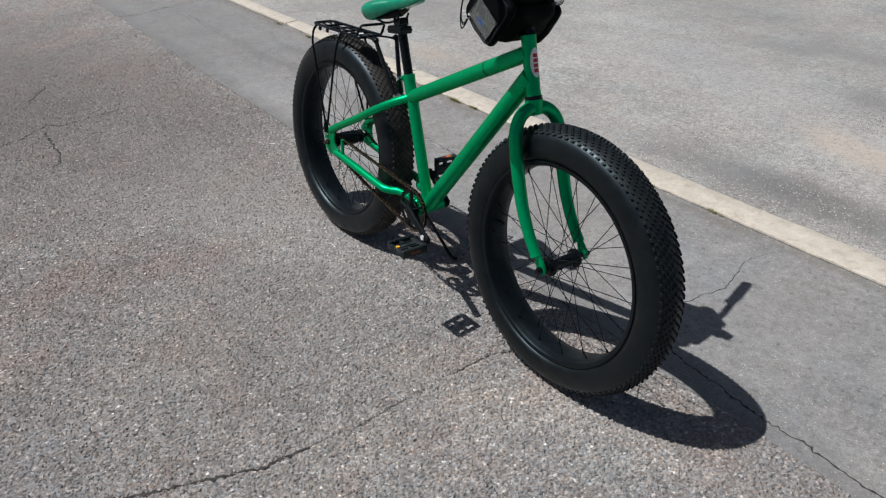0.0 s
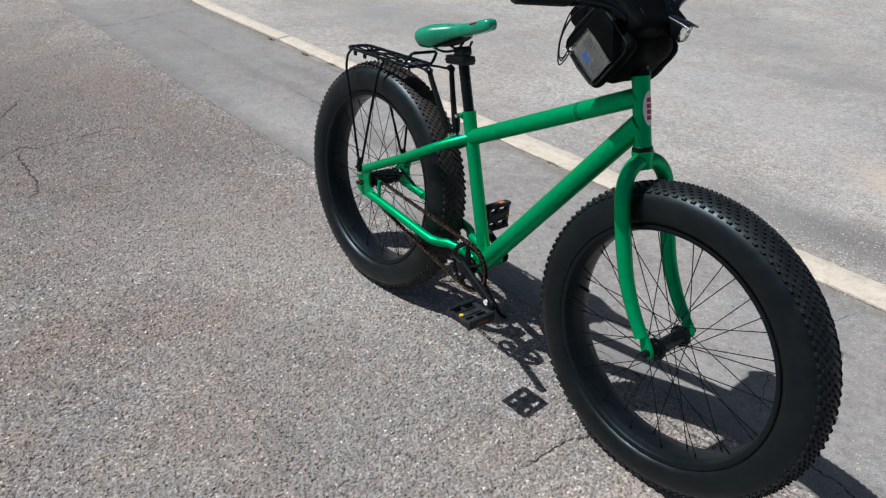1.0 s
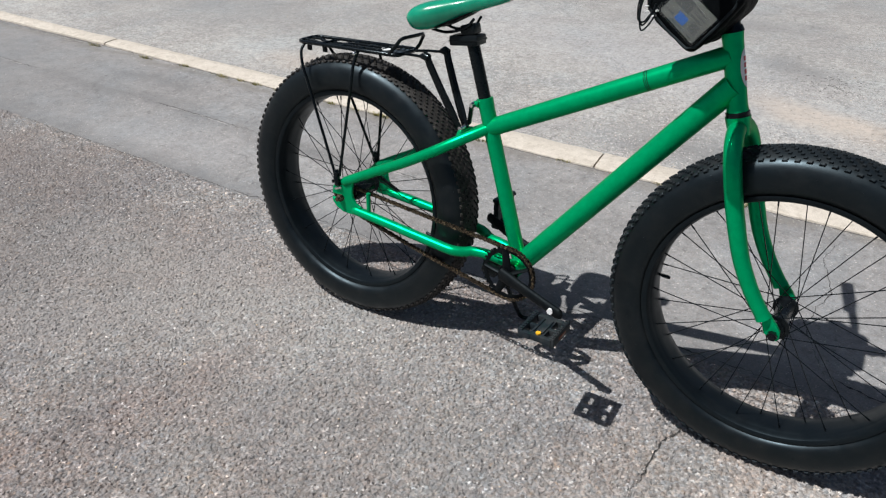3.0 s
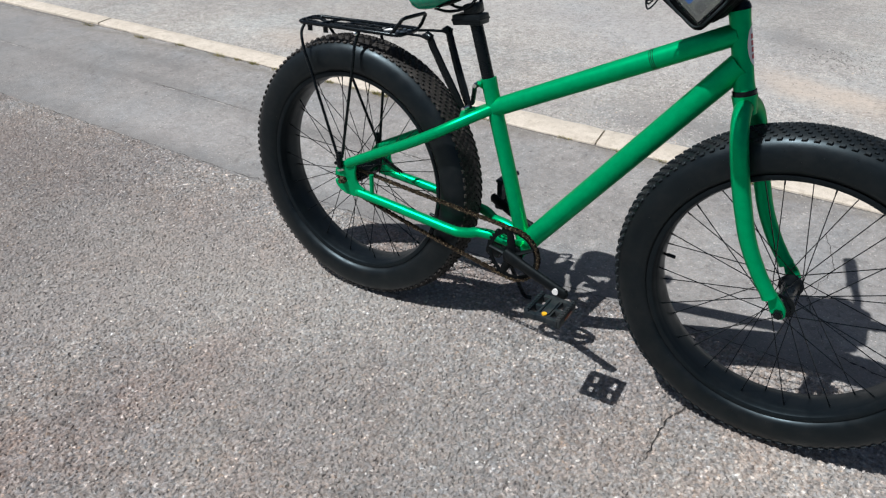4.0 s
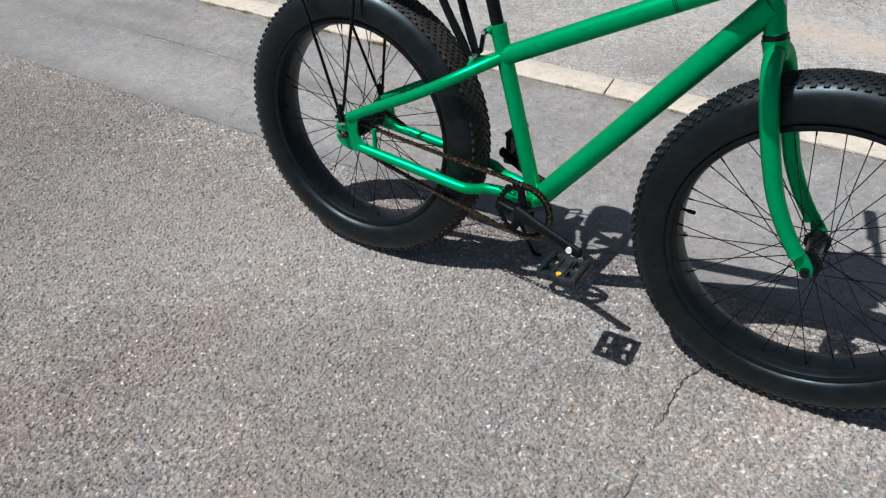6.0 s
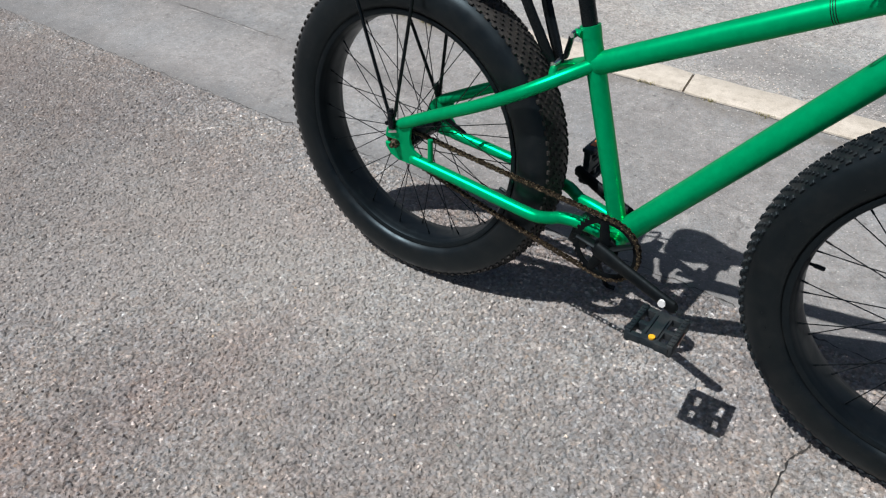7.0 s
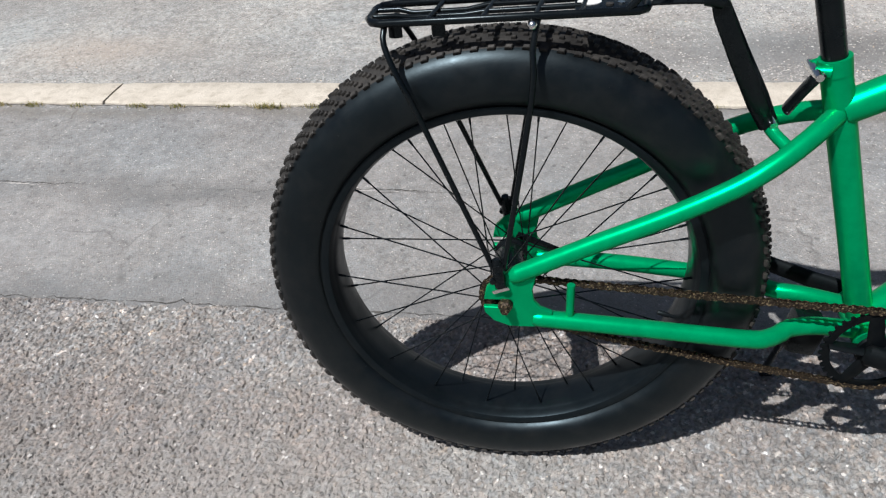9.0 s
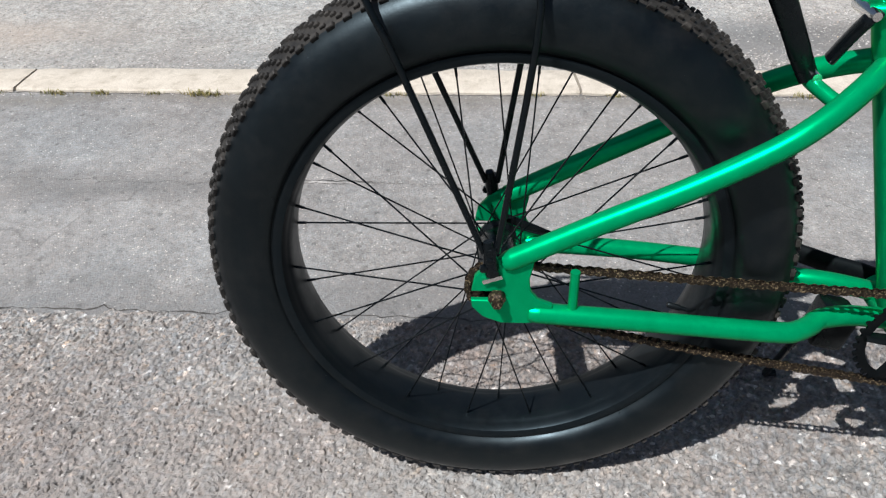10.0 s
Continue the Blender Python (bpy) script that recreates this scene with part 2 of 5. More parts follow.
def black(name, value, rough, dust=0.0, grain=500.0, relief=0.15, metal=0.0, gloss=0.35, cool=True, sky_sheen=(0.76, 0.93, 1.0)):
    m = Mat(name, rough=rough, metal=metal)
    m.p.inputs["Specular IOR Level"].default_value = gloss
    # Cool blacks carry the sky's blue reflection in their specular tint and base colour.
    if cool:
        m.p.inputs["Specular Tint"].default_value = (*sky_sheen, 1)
    lo, hi = ((0.55, 0.8, 1.0), (0.8, 1.15, 1.45)) if cool else ((0.75, 0.72, 0.68), (1.2, 1.16, 1.1))
    col = m.ramp(m.noise(grain, 3.0), [(0.3, tuple(value * k for k in lo)), (0.7, tuple(value * k for k in hi))])
    if dust:
        d = m.ramp(m.noise(28.0, 6.0, 0.7), [(0.45, 0.0), (0.8, 1.0)])
        col = m.mix(m.math("MULTIPLY", d, dust), col, (0.2, 0.18, 0.155))
    m.set("Base Color", col)
    m.set("Roughness", m.ramp(m.noise(20.0, 5.0, 0.65), [(0.3, rough * 0.75), (0.75, min(1.0, rough * 1.3))]))
    m.set("Normal", m.bump(m.noise(grain, 3.0), relief, 0.001))
    return m.m


M_GREEN = green_paint()
M_TYRE = black("sidewall_rubber", 0.0022, 0.42, 0.04, 350.0, 0.10, gloss=0.43, sky_sheen=(0.66, 0.88, 1.0))
M_TREAD = black("dusty_tread_rubber", 0.010, 0.62, 0.10, 300.0, 0.3, gloss=0.3)
M_TREAD_REAR = black("brown_dusty_tread_rubber", 0.020, 0.6, 0.30, 300.0, 0.3, cool=False)
M_CROWN = black("dusty_casing_rubber", 0.007, 0.55, 0.08, 300.0, 0.3, gloss=0.3)
M_CROWN_REAR = black("very_dusty_casing_rubber", 0.016, 0.65, 0.20, 300.0, 0.3, cool=False)
M_RIM = black("satin_black_rim", 0.005, 0.40, 0.02, 200.0, 0.05, gloss=0.28, sky_sheen=(0.62, 0.86, 1.0))
M_CRANK = black("worn_black_crank", 0.003, 0.55, 0.03, 300.0, 0.1, gloss=0.13)
M_STEEL = black("black_painted_steel", 0.004, 0.27, 0.02, 300.0, 0.06, gloss=0.26)
M_PLASTIC = black("black_plastic", 0.005, 0.4, 0.02, 400.0, 0.15, gloss=0.26)
M_PEDAL = black("dusty_black_plastic", 0.016, 0.5, 0.22, 300.0, 0.25)
M_CLOTH = black("black_nylon_cloth", 0.0015, 0.7, 0.006, 1400.0, 0.6, gloss=0.08)
M_CLOTH_TRIM = black("dark_grey_webbing", 0.007, 0.75, 0.05, 1100.0, 0.6)


def rust():
    m = Mat("rusty_glinting_steel", rough=0.55, metal=0.7)
    # Rust browns, then a pale gold stop that paints glints into the colour.
    c = m.ramp(m.noise(300.0, 3.0, 0.6), [(0.35, (0.018, 0.014, 0.010)), (0.55, (0.055, 0.040, 0.027)), (0.70, (0.42, 0.33, 0.2))])
    m.set("Base Color", c)
    m.set("Roughness", m.ramp(m.noise(200.0), [(0.3, 0.4), (0.7, 0.75)]))
    return m.m


M_CHAIN = rust()
M_CHROME = Mat("bright_steel", (0.75, 0.75, 0.74), 0.22, 1.0).m
M_WHITE = Mat("white_plastic", (0.78, 0.79, 0.78), 0.4).m
M_AMBER = Mat("amber_reflector", (0.6, 0.15, 0.015), 0.15, Coat_Weight=0.6).m
# The same amber for the right pedal, with its shade put into the colour.
M_SHADED_AMBER = Mat("shaded_amber_reflector", (0.2, 0.045, 0.012), 0.3).m
M_YELLOW = Mat("yellow_cap", (0.8, 0.42, 0.02), 0.35).m
M_REDLENS = Mat("red_lens", (0.5, 0.012, 0.01), 0.15, Coat_Weight=0.6).m
M_REDINK = Mat("red_print", (0.5, 0.02, 0.04), 0.4).m
M_BLUE = Mat("blue_print", (0.008, 0.055, 0.2), 0.4).m
M_CARD = Mat("pale_card", (0.07, 0.075, 0.066), 0.5).m
M_INK = Mat("grey_print", (0.04, 0.042, 0.042), 0.5).m
M_LENS = Mat("clear_plastic", (0.93, 0.95, 0.96), 0.05, Transmission_Weight=1.0, IOR=1.45).m


def window_film():
    m = Mat("wrinkled_clear_film", (0.95, 0.97, 0.97), 0.04, Transmission_Weight=1.0, IOR=1.45)
    m.set("Normal", m.bump(m.noise(38.0, 4.0, 0.65), 1.0, 0.008))
    return m.m


M_FILM = window_film()
M_REFLECT = Mat("silver_reflector", (0.8, 0.82, 0.84), 0.16, 1.0).m


def saddle_green():
    m = Mat("green_vinyl", rough=0.27, Coat_Weight=0.3, Coat_Roughness=0.15)
    m.set("Base Color", m.ramp(m.noise(40.0, 4.0), [(0.3, (0.0, 0.22, 0.125)), (0.7, (0.004, 0.29, 0.165))]))
    m.set("Normal", m.bump(m.voronoi(700.0), 0.12, 0.0008))
    return m.m


M_SADDLE = saddle_green()
M_CRACK = black("dark_crack_dirt", 0.03, 0.95, 0.5, 300.0, 0.6, cool=False)
M_SEAM = black("seam_dirt", 0.06, 0.95, 0.5, 250.0, 0.6, cool=False)
M_JOINT = black("joint_dirt", 0.11, 0.95, 0.6, 250.0, 0.6, cool=False)


def chip_material():
    m = Mat("pale_stone_chips", rough=0.8)
    info = m.t.nodes.new("ShaderNodeNewGeometry").outputs["Random Per Island"]
    m.set("Base Color", m.ramp(info, [(0.0, (0.16, 0.15, 0.14)), (0.35, (0.33, 0.31, 0.29)), (0.7, (0.47, 0.445, 0.42)), (0.93, (0.62, 0.6, 0.57)), (1.0, (0.5, 0.38, 0.26))]))
    return m.m


M_CHIPS = chip_material()
M_DEBRIS = black("dark_stone_debris", 0.13, 0.9, 0.2, 200.0, 0.3, cool=False)
M_SCRATCH = black("pale_scrape_dust", 0.42, 0.9, 0.0, 300.0, 0.4, cool=False)


def weed_material():
    m = Mat("dry_weeds", rough=0.7)
    info = m.t.nodes.new("ShaderNodeNewGeometry").outputs["Random Per Island"]
    m.set("Base Color", m.ramp(info, [(0.0, (0.13, 0.15, 0.03)), (0.5, (0.25, 0.22, 0.07)), (1.0, (0.42, 0.34, 0.17))]))
    return m.m


M_WEED = weed_material()


# ---------------------------------------------------------------- mesh helpers
PLACE = {}
BASE = [Matrix.Identity(4)]


def empty(name, at):
    ob = new(name)
    ob.empty_display_size = 0.05
    ob.location = at
    PLACE[ob] = Matrix.Translation(at)
    return ob


def part(name, bm, material, parent=None, label="", m=None, sharp=38.0):
    """Links a bmesh as one mesh object, under a thing or a part, at the world pose m."""
    if isinstance(bm, bpy.types.Mesh):
        me = bm
    else:
        bmesh.ops.recalc_face_normals(bm, faces=bm.faces)
        me = bpy.data.meshes.new(name)
        for f in bm.faces:
            f.smooth = True
        bm.to_mesh(me)
        bm.free()
        me.set_sharp_from_angle(angle=radians(sharp))
        me.materials.append(material)
    ob = new(name, me)
    m = BASE[0] @ (m or Matrix.Identity(4))
    PLACE[ob] = m
    if parent:
        ob.parent = parent
        ob.matrix_basis = PLACE[parent].inverted() @ m
    else:
        ob.matrix_basis = m
    return tagged(ob, label) if label else ob


def spline(points, steps=6):
    """A smooth run through the points (Catmull-Rom)."""
    p = [Vector(q) for q in points]
    p = [2 * p[0] - p[1], *p, 2 * p[-1] - p[-2]]
    out = []
    for i in range(1, len(p) - 2):
        a, b, c, d = p[i - 1 : i + 3]
        for k in range(steps):
            t = k / steps
            out.append(0.5 * (2 * b + (c - a) * t + (2 * a - 5 * b + 4 * c - d) * t * t + (3 * b - a - 3 * c + d) * t**3))
    return out + [p[-2]]


def sweep(bm, points, radius, segs=14, closed=False, flat=None):
    """A tube along the points; radius may be a list, flat = (width, thickness) factors across."""
    pts = [Vector(p) for p in points]
    n = len(pts)
    rad = [radius] * n if isinstance(radius, (int, float)) else [radius[0] + (radius[-1] - radius[0]) * i / (n - 1) if len(radius) == 2 else radius[i] for i in range(n)]
    side, rings = None, []
    for i, p in enumerate(pts):
        a, b = (pts[i - 1], pts[(i + 1) % n]) if closed else (pts[max(i - 1, 0)], pts[min(i + 1, n - 1)])
        way = (b - a).normalized()
        if side is None:
            side = way.cross(Vector((0, 0, 1)) if abs(way.z) < 0.9 else Vector((0, 1, 0))).normalized()
        side = (side - way * side.dot(way)).normalized()
        up = side.cross(way)
        fx, fy = flat or (1, 1)
        rings.append([bm.verts.new(p + rad[i] * (math.cos(u) * side * fx + math.sin(u) * up * fy)) for u in (2 * math.pi * k / segs for k in range(segs))])
    for i in range(n if closed else n - 1):
        r, s = rings[i], rings[(i + 1) % n]
        for k in range(segs):
            bm.faces.new((r[k], r[(k + 1) % segs], s[(k + 1) % segs], s[k]))
    if not closed:
        bm.faces.new(rings[0])
        bm.faces.new(list(reversed(rings[-1])))
    return bm


def tube(points, radius, segs=14, closed=False, smooth=0, flat=None):
    return sweep(bmesh.new(), spline(points, smooth) if smooth else points, radius, segs, closed, flat)


def lathe(profile, segs=64, axis="y", closed=False, cap=True):
    """Turns a profile of (radius, along) round the axis."""
    bm = bmesh.new()
    rings = []
    for k in range(segs):
        u = 2 * math.pi * k / segs
        c, s = math.cos(u), math.sin(u)
        rings.append([bm.verts.new((r * c, a, r * s) if axis == "y" else (r * c, r * s, a)) for r, a in profile])
    n = len(profile)
    for k in range(segs):
        r, q = rings[k], rings[(k + 1) % segs]
        for i in range(n if closed else n - 1):
            bm.faces.new((r[i], r[(i + 1) % n], q[(i + 1) % n], q[i]))
    if cap and not closed:
        bm.faces.new([r[0] for r in rings])
        bm.faces.new([r[-1] for r in rings])
    return bm


def add_box(bm, sx, sy, sz, m=None, bevel=0.0):
    made = bmesh.ops.create_cube(bm, size=1.0, matrix=(m or Matrix.Identity(4)) @ Matrix.Diagonal((sx, sy, sz, 1)))["verts"]
    if bevel:
        edges = {e for v in made for e in v.link_edges}
        bmesh.ops.bevel(bm, geom=list(edges), offset=bevel, segments=2, profile=0.6, affect="EDGES")
    return bm


def box(sx, sy, sz, m=None, bevel=0.0):
    return add_box(bmesh.new(), sx, sy, sz, m, bevel)


def plate(outline, thick, m=None, bevel=0.0012):
    """A plate in the xz plane with the given outline, thick along y."""
    bm = bmesh.new()
    vs = [bm.verts.new((x, -thick / 2, z)) for x, z in outline]
    face = bm.faces.new(vs)
    grown = bmesh.ops.extrude_face_region(bm, geom=[face])["geom"]
    bmesh.ops.translate(bm, verts=[v for v in grown if isinstance(v, bmesh.types.BMVert)], vec=(0, thick, 0))
    if bevel:
        rim = [e for e in bm.edges if len(e.link_faces) == 2 and abs(e.verts[0].co.y - e.verts[1].co.y) < 1e-6]
        bmesh.ops.bevel(bm, geom=rim, offset=bevel, segments=1, affect="EDGES")
    if m:
        bm.transform(m)
    return bm


def cyl(a, b, radius, segs=16):
    return tube([a, b], radius, segs)


def strew(name, material, count, where, size, lift, label, category):
    """Many small low stones on the ground, in one mesh."""
    rng = random.Random(count)
    verts, faces = [], []
    for _ in range(count):
        x, y = where(rng)
        s = size(rng)
        base, turn = len(verts), rng.uniform(0, 6.28)
        for k in range(5):
            u = turn + 6.283 * k / 5
            r = s * rng.uniform(0.7, 1.2)
            verts.append((x + r * math.cos(u), y + r * math.sin(u) * 0.8, lift - 0.001))
        for k in range(5):
            u = turn + 6.283 * k / 5
            r = s * rng.uniform(0.4, 0.75)
            verts.append((x + r * math.cos(u), y + r * math.sin(u) * 0.8, lift + s * rng.uniform(0.1, 0.5)))
        for k in range(5):
            q = (k + 1) % 5
            faces.append((base + k, base + q, base + 5 + q, base + 5 + k))
        faces.append(tuple(base + 5 + k for k in range(5)))
    me = bpy.data.meshes.new(name)
    me.from_pydata(verts, [], faces)
    me.materials.append(material)
    return tagged(new(name, me), label, category, kind="stuff")


# ---------------------------------------------------------------- ground
def bend(x):
    """The kerb swings away gently at its far end."""
    d = max(0.0, -4.4 - x)
    return 0.05 * min(d, 3.0) ** 2 + 0.3 * max(0.0, d - 3.0)


def wavy_sheet(name, x0, x1, y0, y1, z, material, edge0=0.0, edge1=0.0, seed=1.0, step=0.02, reach=3.2, swing=(0.0, 0.0)):
    """A flat sheet whose long edges wander a little, with a downward lip."""
    xs = [x0] + list(np.arange(-12.0, -reach, 0.25)) + list(np.arange(-reach, reach * 0.8, step)) + [x1]
    bm = bmesh.new()
    rows = []
    for x in xs:
        a = y0 + edge0 * (noise.noise((x * 5, seed, 0)) * 0.6 + noise.noise((x * 28, seed, 4)) * 0.4 + noise.noise((x * 90, seed, 4)) * 0.2) + swing[0] * bend(x)
        b = y1 + edge1 * (noise.noise((x * 5, seed, 9)) * 0.6 + noise.noise((x * 28, seed, 7)) * 0.4 + noise.noise((x * 90, seed, 7)) * 0.2) + swing[1] * bend(x)
        rows.append([bm.verts.new(v) for v in ((x, a, z - 0.015), (x, a, z), (x, b, z), (x, b, z - 0.015))])
    for r, q in zip(rows, rows[1:]):
        for k in range(3):
            bm.faces.new((r[k], q[k], q[k + 1], r[k + 1]))
    ob = part(name, bm, material)
    return ob


ground = part("ground", box(3000, 3000, 0.05, Matrix.Translation((0, 0, -0.045))), M_LOT)
tagged(ground, "broad worn grey pavement running to the horizon", "ground", kind="structure")
lot = wavy_sheet("pavement", -60, 60, 1.332, 60, -0.002, M_LOT, 0.01, 0, 3.0, swing=(1.0, 0.0))
tagged(lot, "pale worn asphalt lot with sandy and dark patches", "pavement", kind="structure")
gutter = wavy_sheet("asphalt_strip", -60, 60, 0.2, 1.2, -0.004, M_GUTTER, 0.0, 0.0, 5.0, swing=(0.0, 1.0))
tagged(gutter, "smooth grey asphalt strip along the concrete kerb", "pavement", kind="structure")
road = wavy_sheet("road", -60, 60, -60, 0.222, -0.007, M_ROAD, 0.0, 0.03, 8.0)
tagged(road, "coarse weathered asphalt with exposed pale stones", "road", kind="structure")

kerb = part("kerb", box(120, 0.15, 0.05, Matrix.Translation((0, 1.265, -0.034))), M_JOINT)
tagged(kerb, "flush cream concrete kerb strip with dirty joints", "kerb", kind="structure")
JOINTS = [0.247 + 1.751 * k for k in range(-9, 10)]


def kerb_stone(x0, x1, seed):
    bm = bmesh.new()
    rows = []
    count = 34
    for i in range(count + 1):
        x = x0 + (x1 - x0) * i / count
        chew = 0.002 if i in (0, count) else 0.0
        j = lambda s, a: a * noise.noise((x * 14, s, seed))  # noqa: E731
        y0, y1 = bend(x) + 1.184 + 0.035 * max(0.0, min(1.0, (-1.3 - x) / 2.0)) + j(1.0, 0.007) + chew, bend(x) + 1.336 - chew + j(2.0, 0.008)
        skew = 0.03 * noise.noise((x * 0.7, 3.3, 1.7)) if i in (0, count) else 0.0
        top = 0.007 + j(5.0, 0.002)
        rows.append([bm.verts.new(v) for v in ((x - skew, y0 - 0.004, -0.02), (x - skew, y0, top - 0.005), (x - skew, y0 + 0.006, top), (x, (y0 + y1) / 2, top + 0.001), (x + skew, y1 - 0.006, top), (x + skew, y1, top - 0.004), (x + skew, y1 + 0.002, -0.02))])
    for r, q in zip(rows, rows[1:]):
        for k in range(6):
            bm.faces.new((r[k], q[k], q[k + 1], r[k + 1]))
    bm.faces.new(rows[0])
    bm.faces.new(list(reversed(rows[-1])))
    return bm


M_CONCRETE = concrete()
for n, (a, b) in enumerate(zip(JOINTS, JOINTS[1:])):
    part("kerb_stone", kerb_stone(a + 0.004, b - 0.004, n * 3.7), M_CONCRETE, kerb)


def crack_line(points, seed, wander=1.0):
    """A jagged run through the points, on the ground."""
    pts = []
    for a, b in zip(points, points[1:]):
        a, b = Vector((*a, 0)), Vector((*b, 0))
        count = max(2, int((b - a).length / 0.012))
        pts += [a.lerp(b, k / count) for k in range(count)]
    out = []
    for i, p in enumerate(pts):
        way = (pts[min(i + 1, len(pts) - 1)] - pts[max(i - 1, 0)]).normalized()
        side = Vector((-way.y, way.x, 0))
        out.append(p + wander * side * (0.014 * noise.noise((i * 0.22, seed, 0)) + 0.009 * noise.noise((i * 0.9, seed, 3))))
    return out


def crack(name, points, width, z, seed, label, dirt=None, wander=1.0):
    """A jagged, broken crack, filled with dirt, lying in the surface."""
    pts = crack_line(points, seed, wander)
    bm = bmesh.new()
    last = None
    for i, p in enumerate(pts):
        way = (pts[min(i + 1, len(pts) - 1)] - pts[max(i - 1, 0)]).normalized()
        side = Vector((-way.y, way.x, 0))
        ends = min(1.0, i / 6, (len(pts) - 1 - i) / 6)
        w = width * ends * (0.35 + 1.5 * abs(noise.noise((i * 0.5, seed, 7))) + 0.7 * noise.noise((i * 0.17, seed, 5)))
        w = max(w, 0.0004)
        pair = [bm.verts.new((*(p + side * w).xy, z)), bm.verts.new((*(p - side * w * 0.8).xy, z))]
        if last:
            bm.faces.new((last[0], pair[0], pair[1], last[1]))
        last = pair
    return tagged(part(name, bm, dirt or M_CRACK), label, "crack", kind="structure")


def road_edge(x):
    return 0.228 + 0.03 * (noise.noise((x * 5, 8.0, 9)) * 0.6 + noise.noise((x * 28, 8.0, 7)) * 0.4 + noise.noise((x * 90, 8.0, 7)) * 0.2)


def stone_bed(x_far, x_near, x1, y0, step, size, grooves):
    """The near stretch of the coarse road: packed stones of uneven height, with gaps, pits and open cracks."""
    rng = np.random.default_rng(4)
    far, gap = [x_near], step
    while far[-1] > x_far:
        far.append(far[-1] - gap)
        gap *= 1.0034
    x0 = far[-1]
    xs = np.concatenate([np.array(far[:0:-1]), np.arange(x_near, x1, step)])
    nx, ny = len(xs), int((0.228 - y0) / step) + 1
    wide = np.gradient(xs)[:, None]
    edge = np.array([road_edge(x) for x in xs])
    v = np.linspace(0, 1, ny)
    X = np.repeat(xs[:, None], ny, 1) + rng.uniform(-0.3, 0.3, (nx, ny)) * wide
    Y = y0 + (edge[:, None] - y0) * v[None, :] + rng.uniform(-0.3, 0.3, (nx, ny)) * step
    cx, cy = int((x1 - x0) / size) + 4, int((0.4 - y0) / size) + 4
    px = (np.arange(cx)[:, None] + rng.uniform(0.1, 0.9, (cx, cy))) * size + x0 - 2 * size
    py = (np.arange(cy)[None, :] + rng.uniform(0.1, 0.9, (cx, cy))) * size + y0 - 2 * size
    top = rng.uniform(0.3, 1.0, (cx, cy)) ** 0.8
    top[rng.random((cx, cy)) < 0.09] = 0.0
    rad = size * rng.uniform(0.55, 1.0, (cx, cy))
    tone, hue = rng.random((cx, cy)), rng.random((cx, cy))
    slant = rng.normal(0, 0.5, (2, cx, cy))
    gi, gj = ((X - x0) / size + 2).astype(int), ((Y - y0) / size + 2).astype(int)
    best, shade, cast = np.full(X.shape, -0.35), np.full(X.shape, 0.2), np.full(X.shape, 0.5)
    for di in (-1, 0, 1):
        for dj in (-1, 0, 1):
            i, j = np.clip(gi + di, 0, cx - 1), np.clip(gj + dj, 0, cy - 1)
            dx, dy = (X - px[i, j]) / rad[i, j], (Y - py[i, j]) / rad[i, j]
            d = dx * dx + dy * dy
            h = top[i, j] * (1 - d * d * d) + (slant[0, i, j] * dx + slant[1, i, j] * dy) * 0.6
            h = np.where(d < 1.15, h, -0.35)
            win = h > best
            best, shade, cast = np.where(win, h, best), np.where(win, tone[i, j], shade), np.where(win, hue[i, j], cast)
    Z = 0.0052 * np.clip(best, -0.45, 1.15) - 0.0044
    for line in grooves:
        for p in line:
            i, j = int(np.searchsorted(xs, p.x)), int((p.y - y0) / step)
            a, b, c, e = max(i - 5, 0), min(i + 6, nx), max(j - 5, 0), min(j + 6, ny)
            if a < b and c < e:
                d = np.hypot(X[a:b, c:e] - p.x, Y[a:b, c:e] - p.y)
                Z[a:b, c:e] -= 0.0045 * np.exp(-((d / 0.0060) ** 2))
    Z[:, -1] = -0.012
    Z[:, 0] = -0.012
    Z[0, :] = Z[-1, :] = -0.012
    me = bpy.data.meshes.new("road_stones")
    k = np.arange(nx * ny).reshape(nx, ny)
    quads = np.stack([k[:-1, :-1], k[1:, :-1], k[1:, 1:], k[:-1, 1:]], -1).reshape(-1, 4)
    me.vertices.add(nx * ny)
    me.vertices.foreach_set("co", np.stack([X, Y, Z], -1).ravel().astype(np.float32))
    me.loops.add(quads.size)
    me.loops.foreach_set("vertex_index", quads.ravel().astype(np.int32))
    me.polygons.add(len(quads))
    me.polygons.foreach_set("loop_start", np.arange(0, quads.size, 4, dtype=np.int32))
    me.update(calc_edges=True)
    me.attributes.new("tone", "FLOAT", "POINT").data.foreach_set("value", shade.ravel().astype(np.float32))
    me.attributes.new("hue", "FLOAT", "POINT").data.foreach_set("value", cast.ravel().astype(np.float32))
    me.materials.append(M_BED)
    me.polygons.foreach_set("use_smooth", np.zeros(len(quads), dtype=bool))
    return tagged(new("road_stones", me), "packed grey stones of the coarse weathered asphalt", "road", kind="stuff")


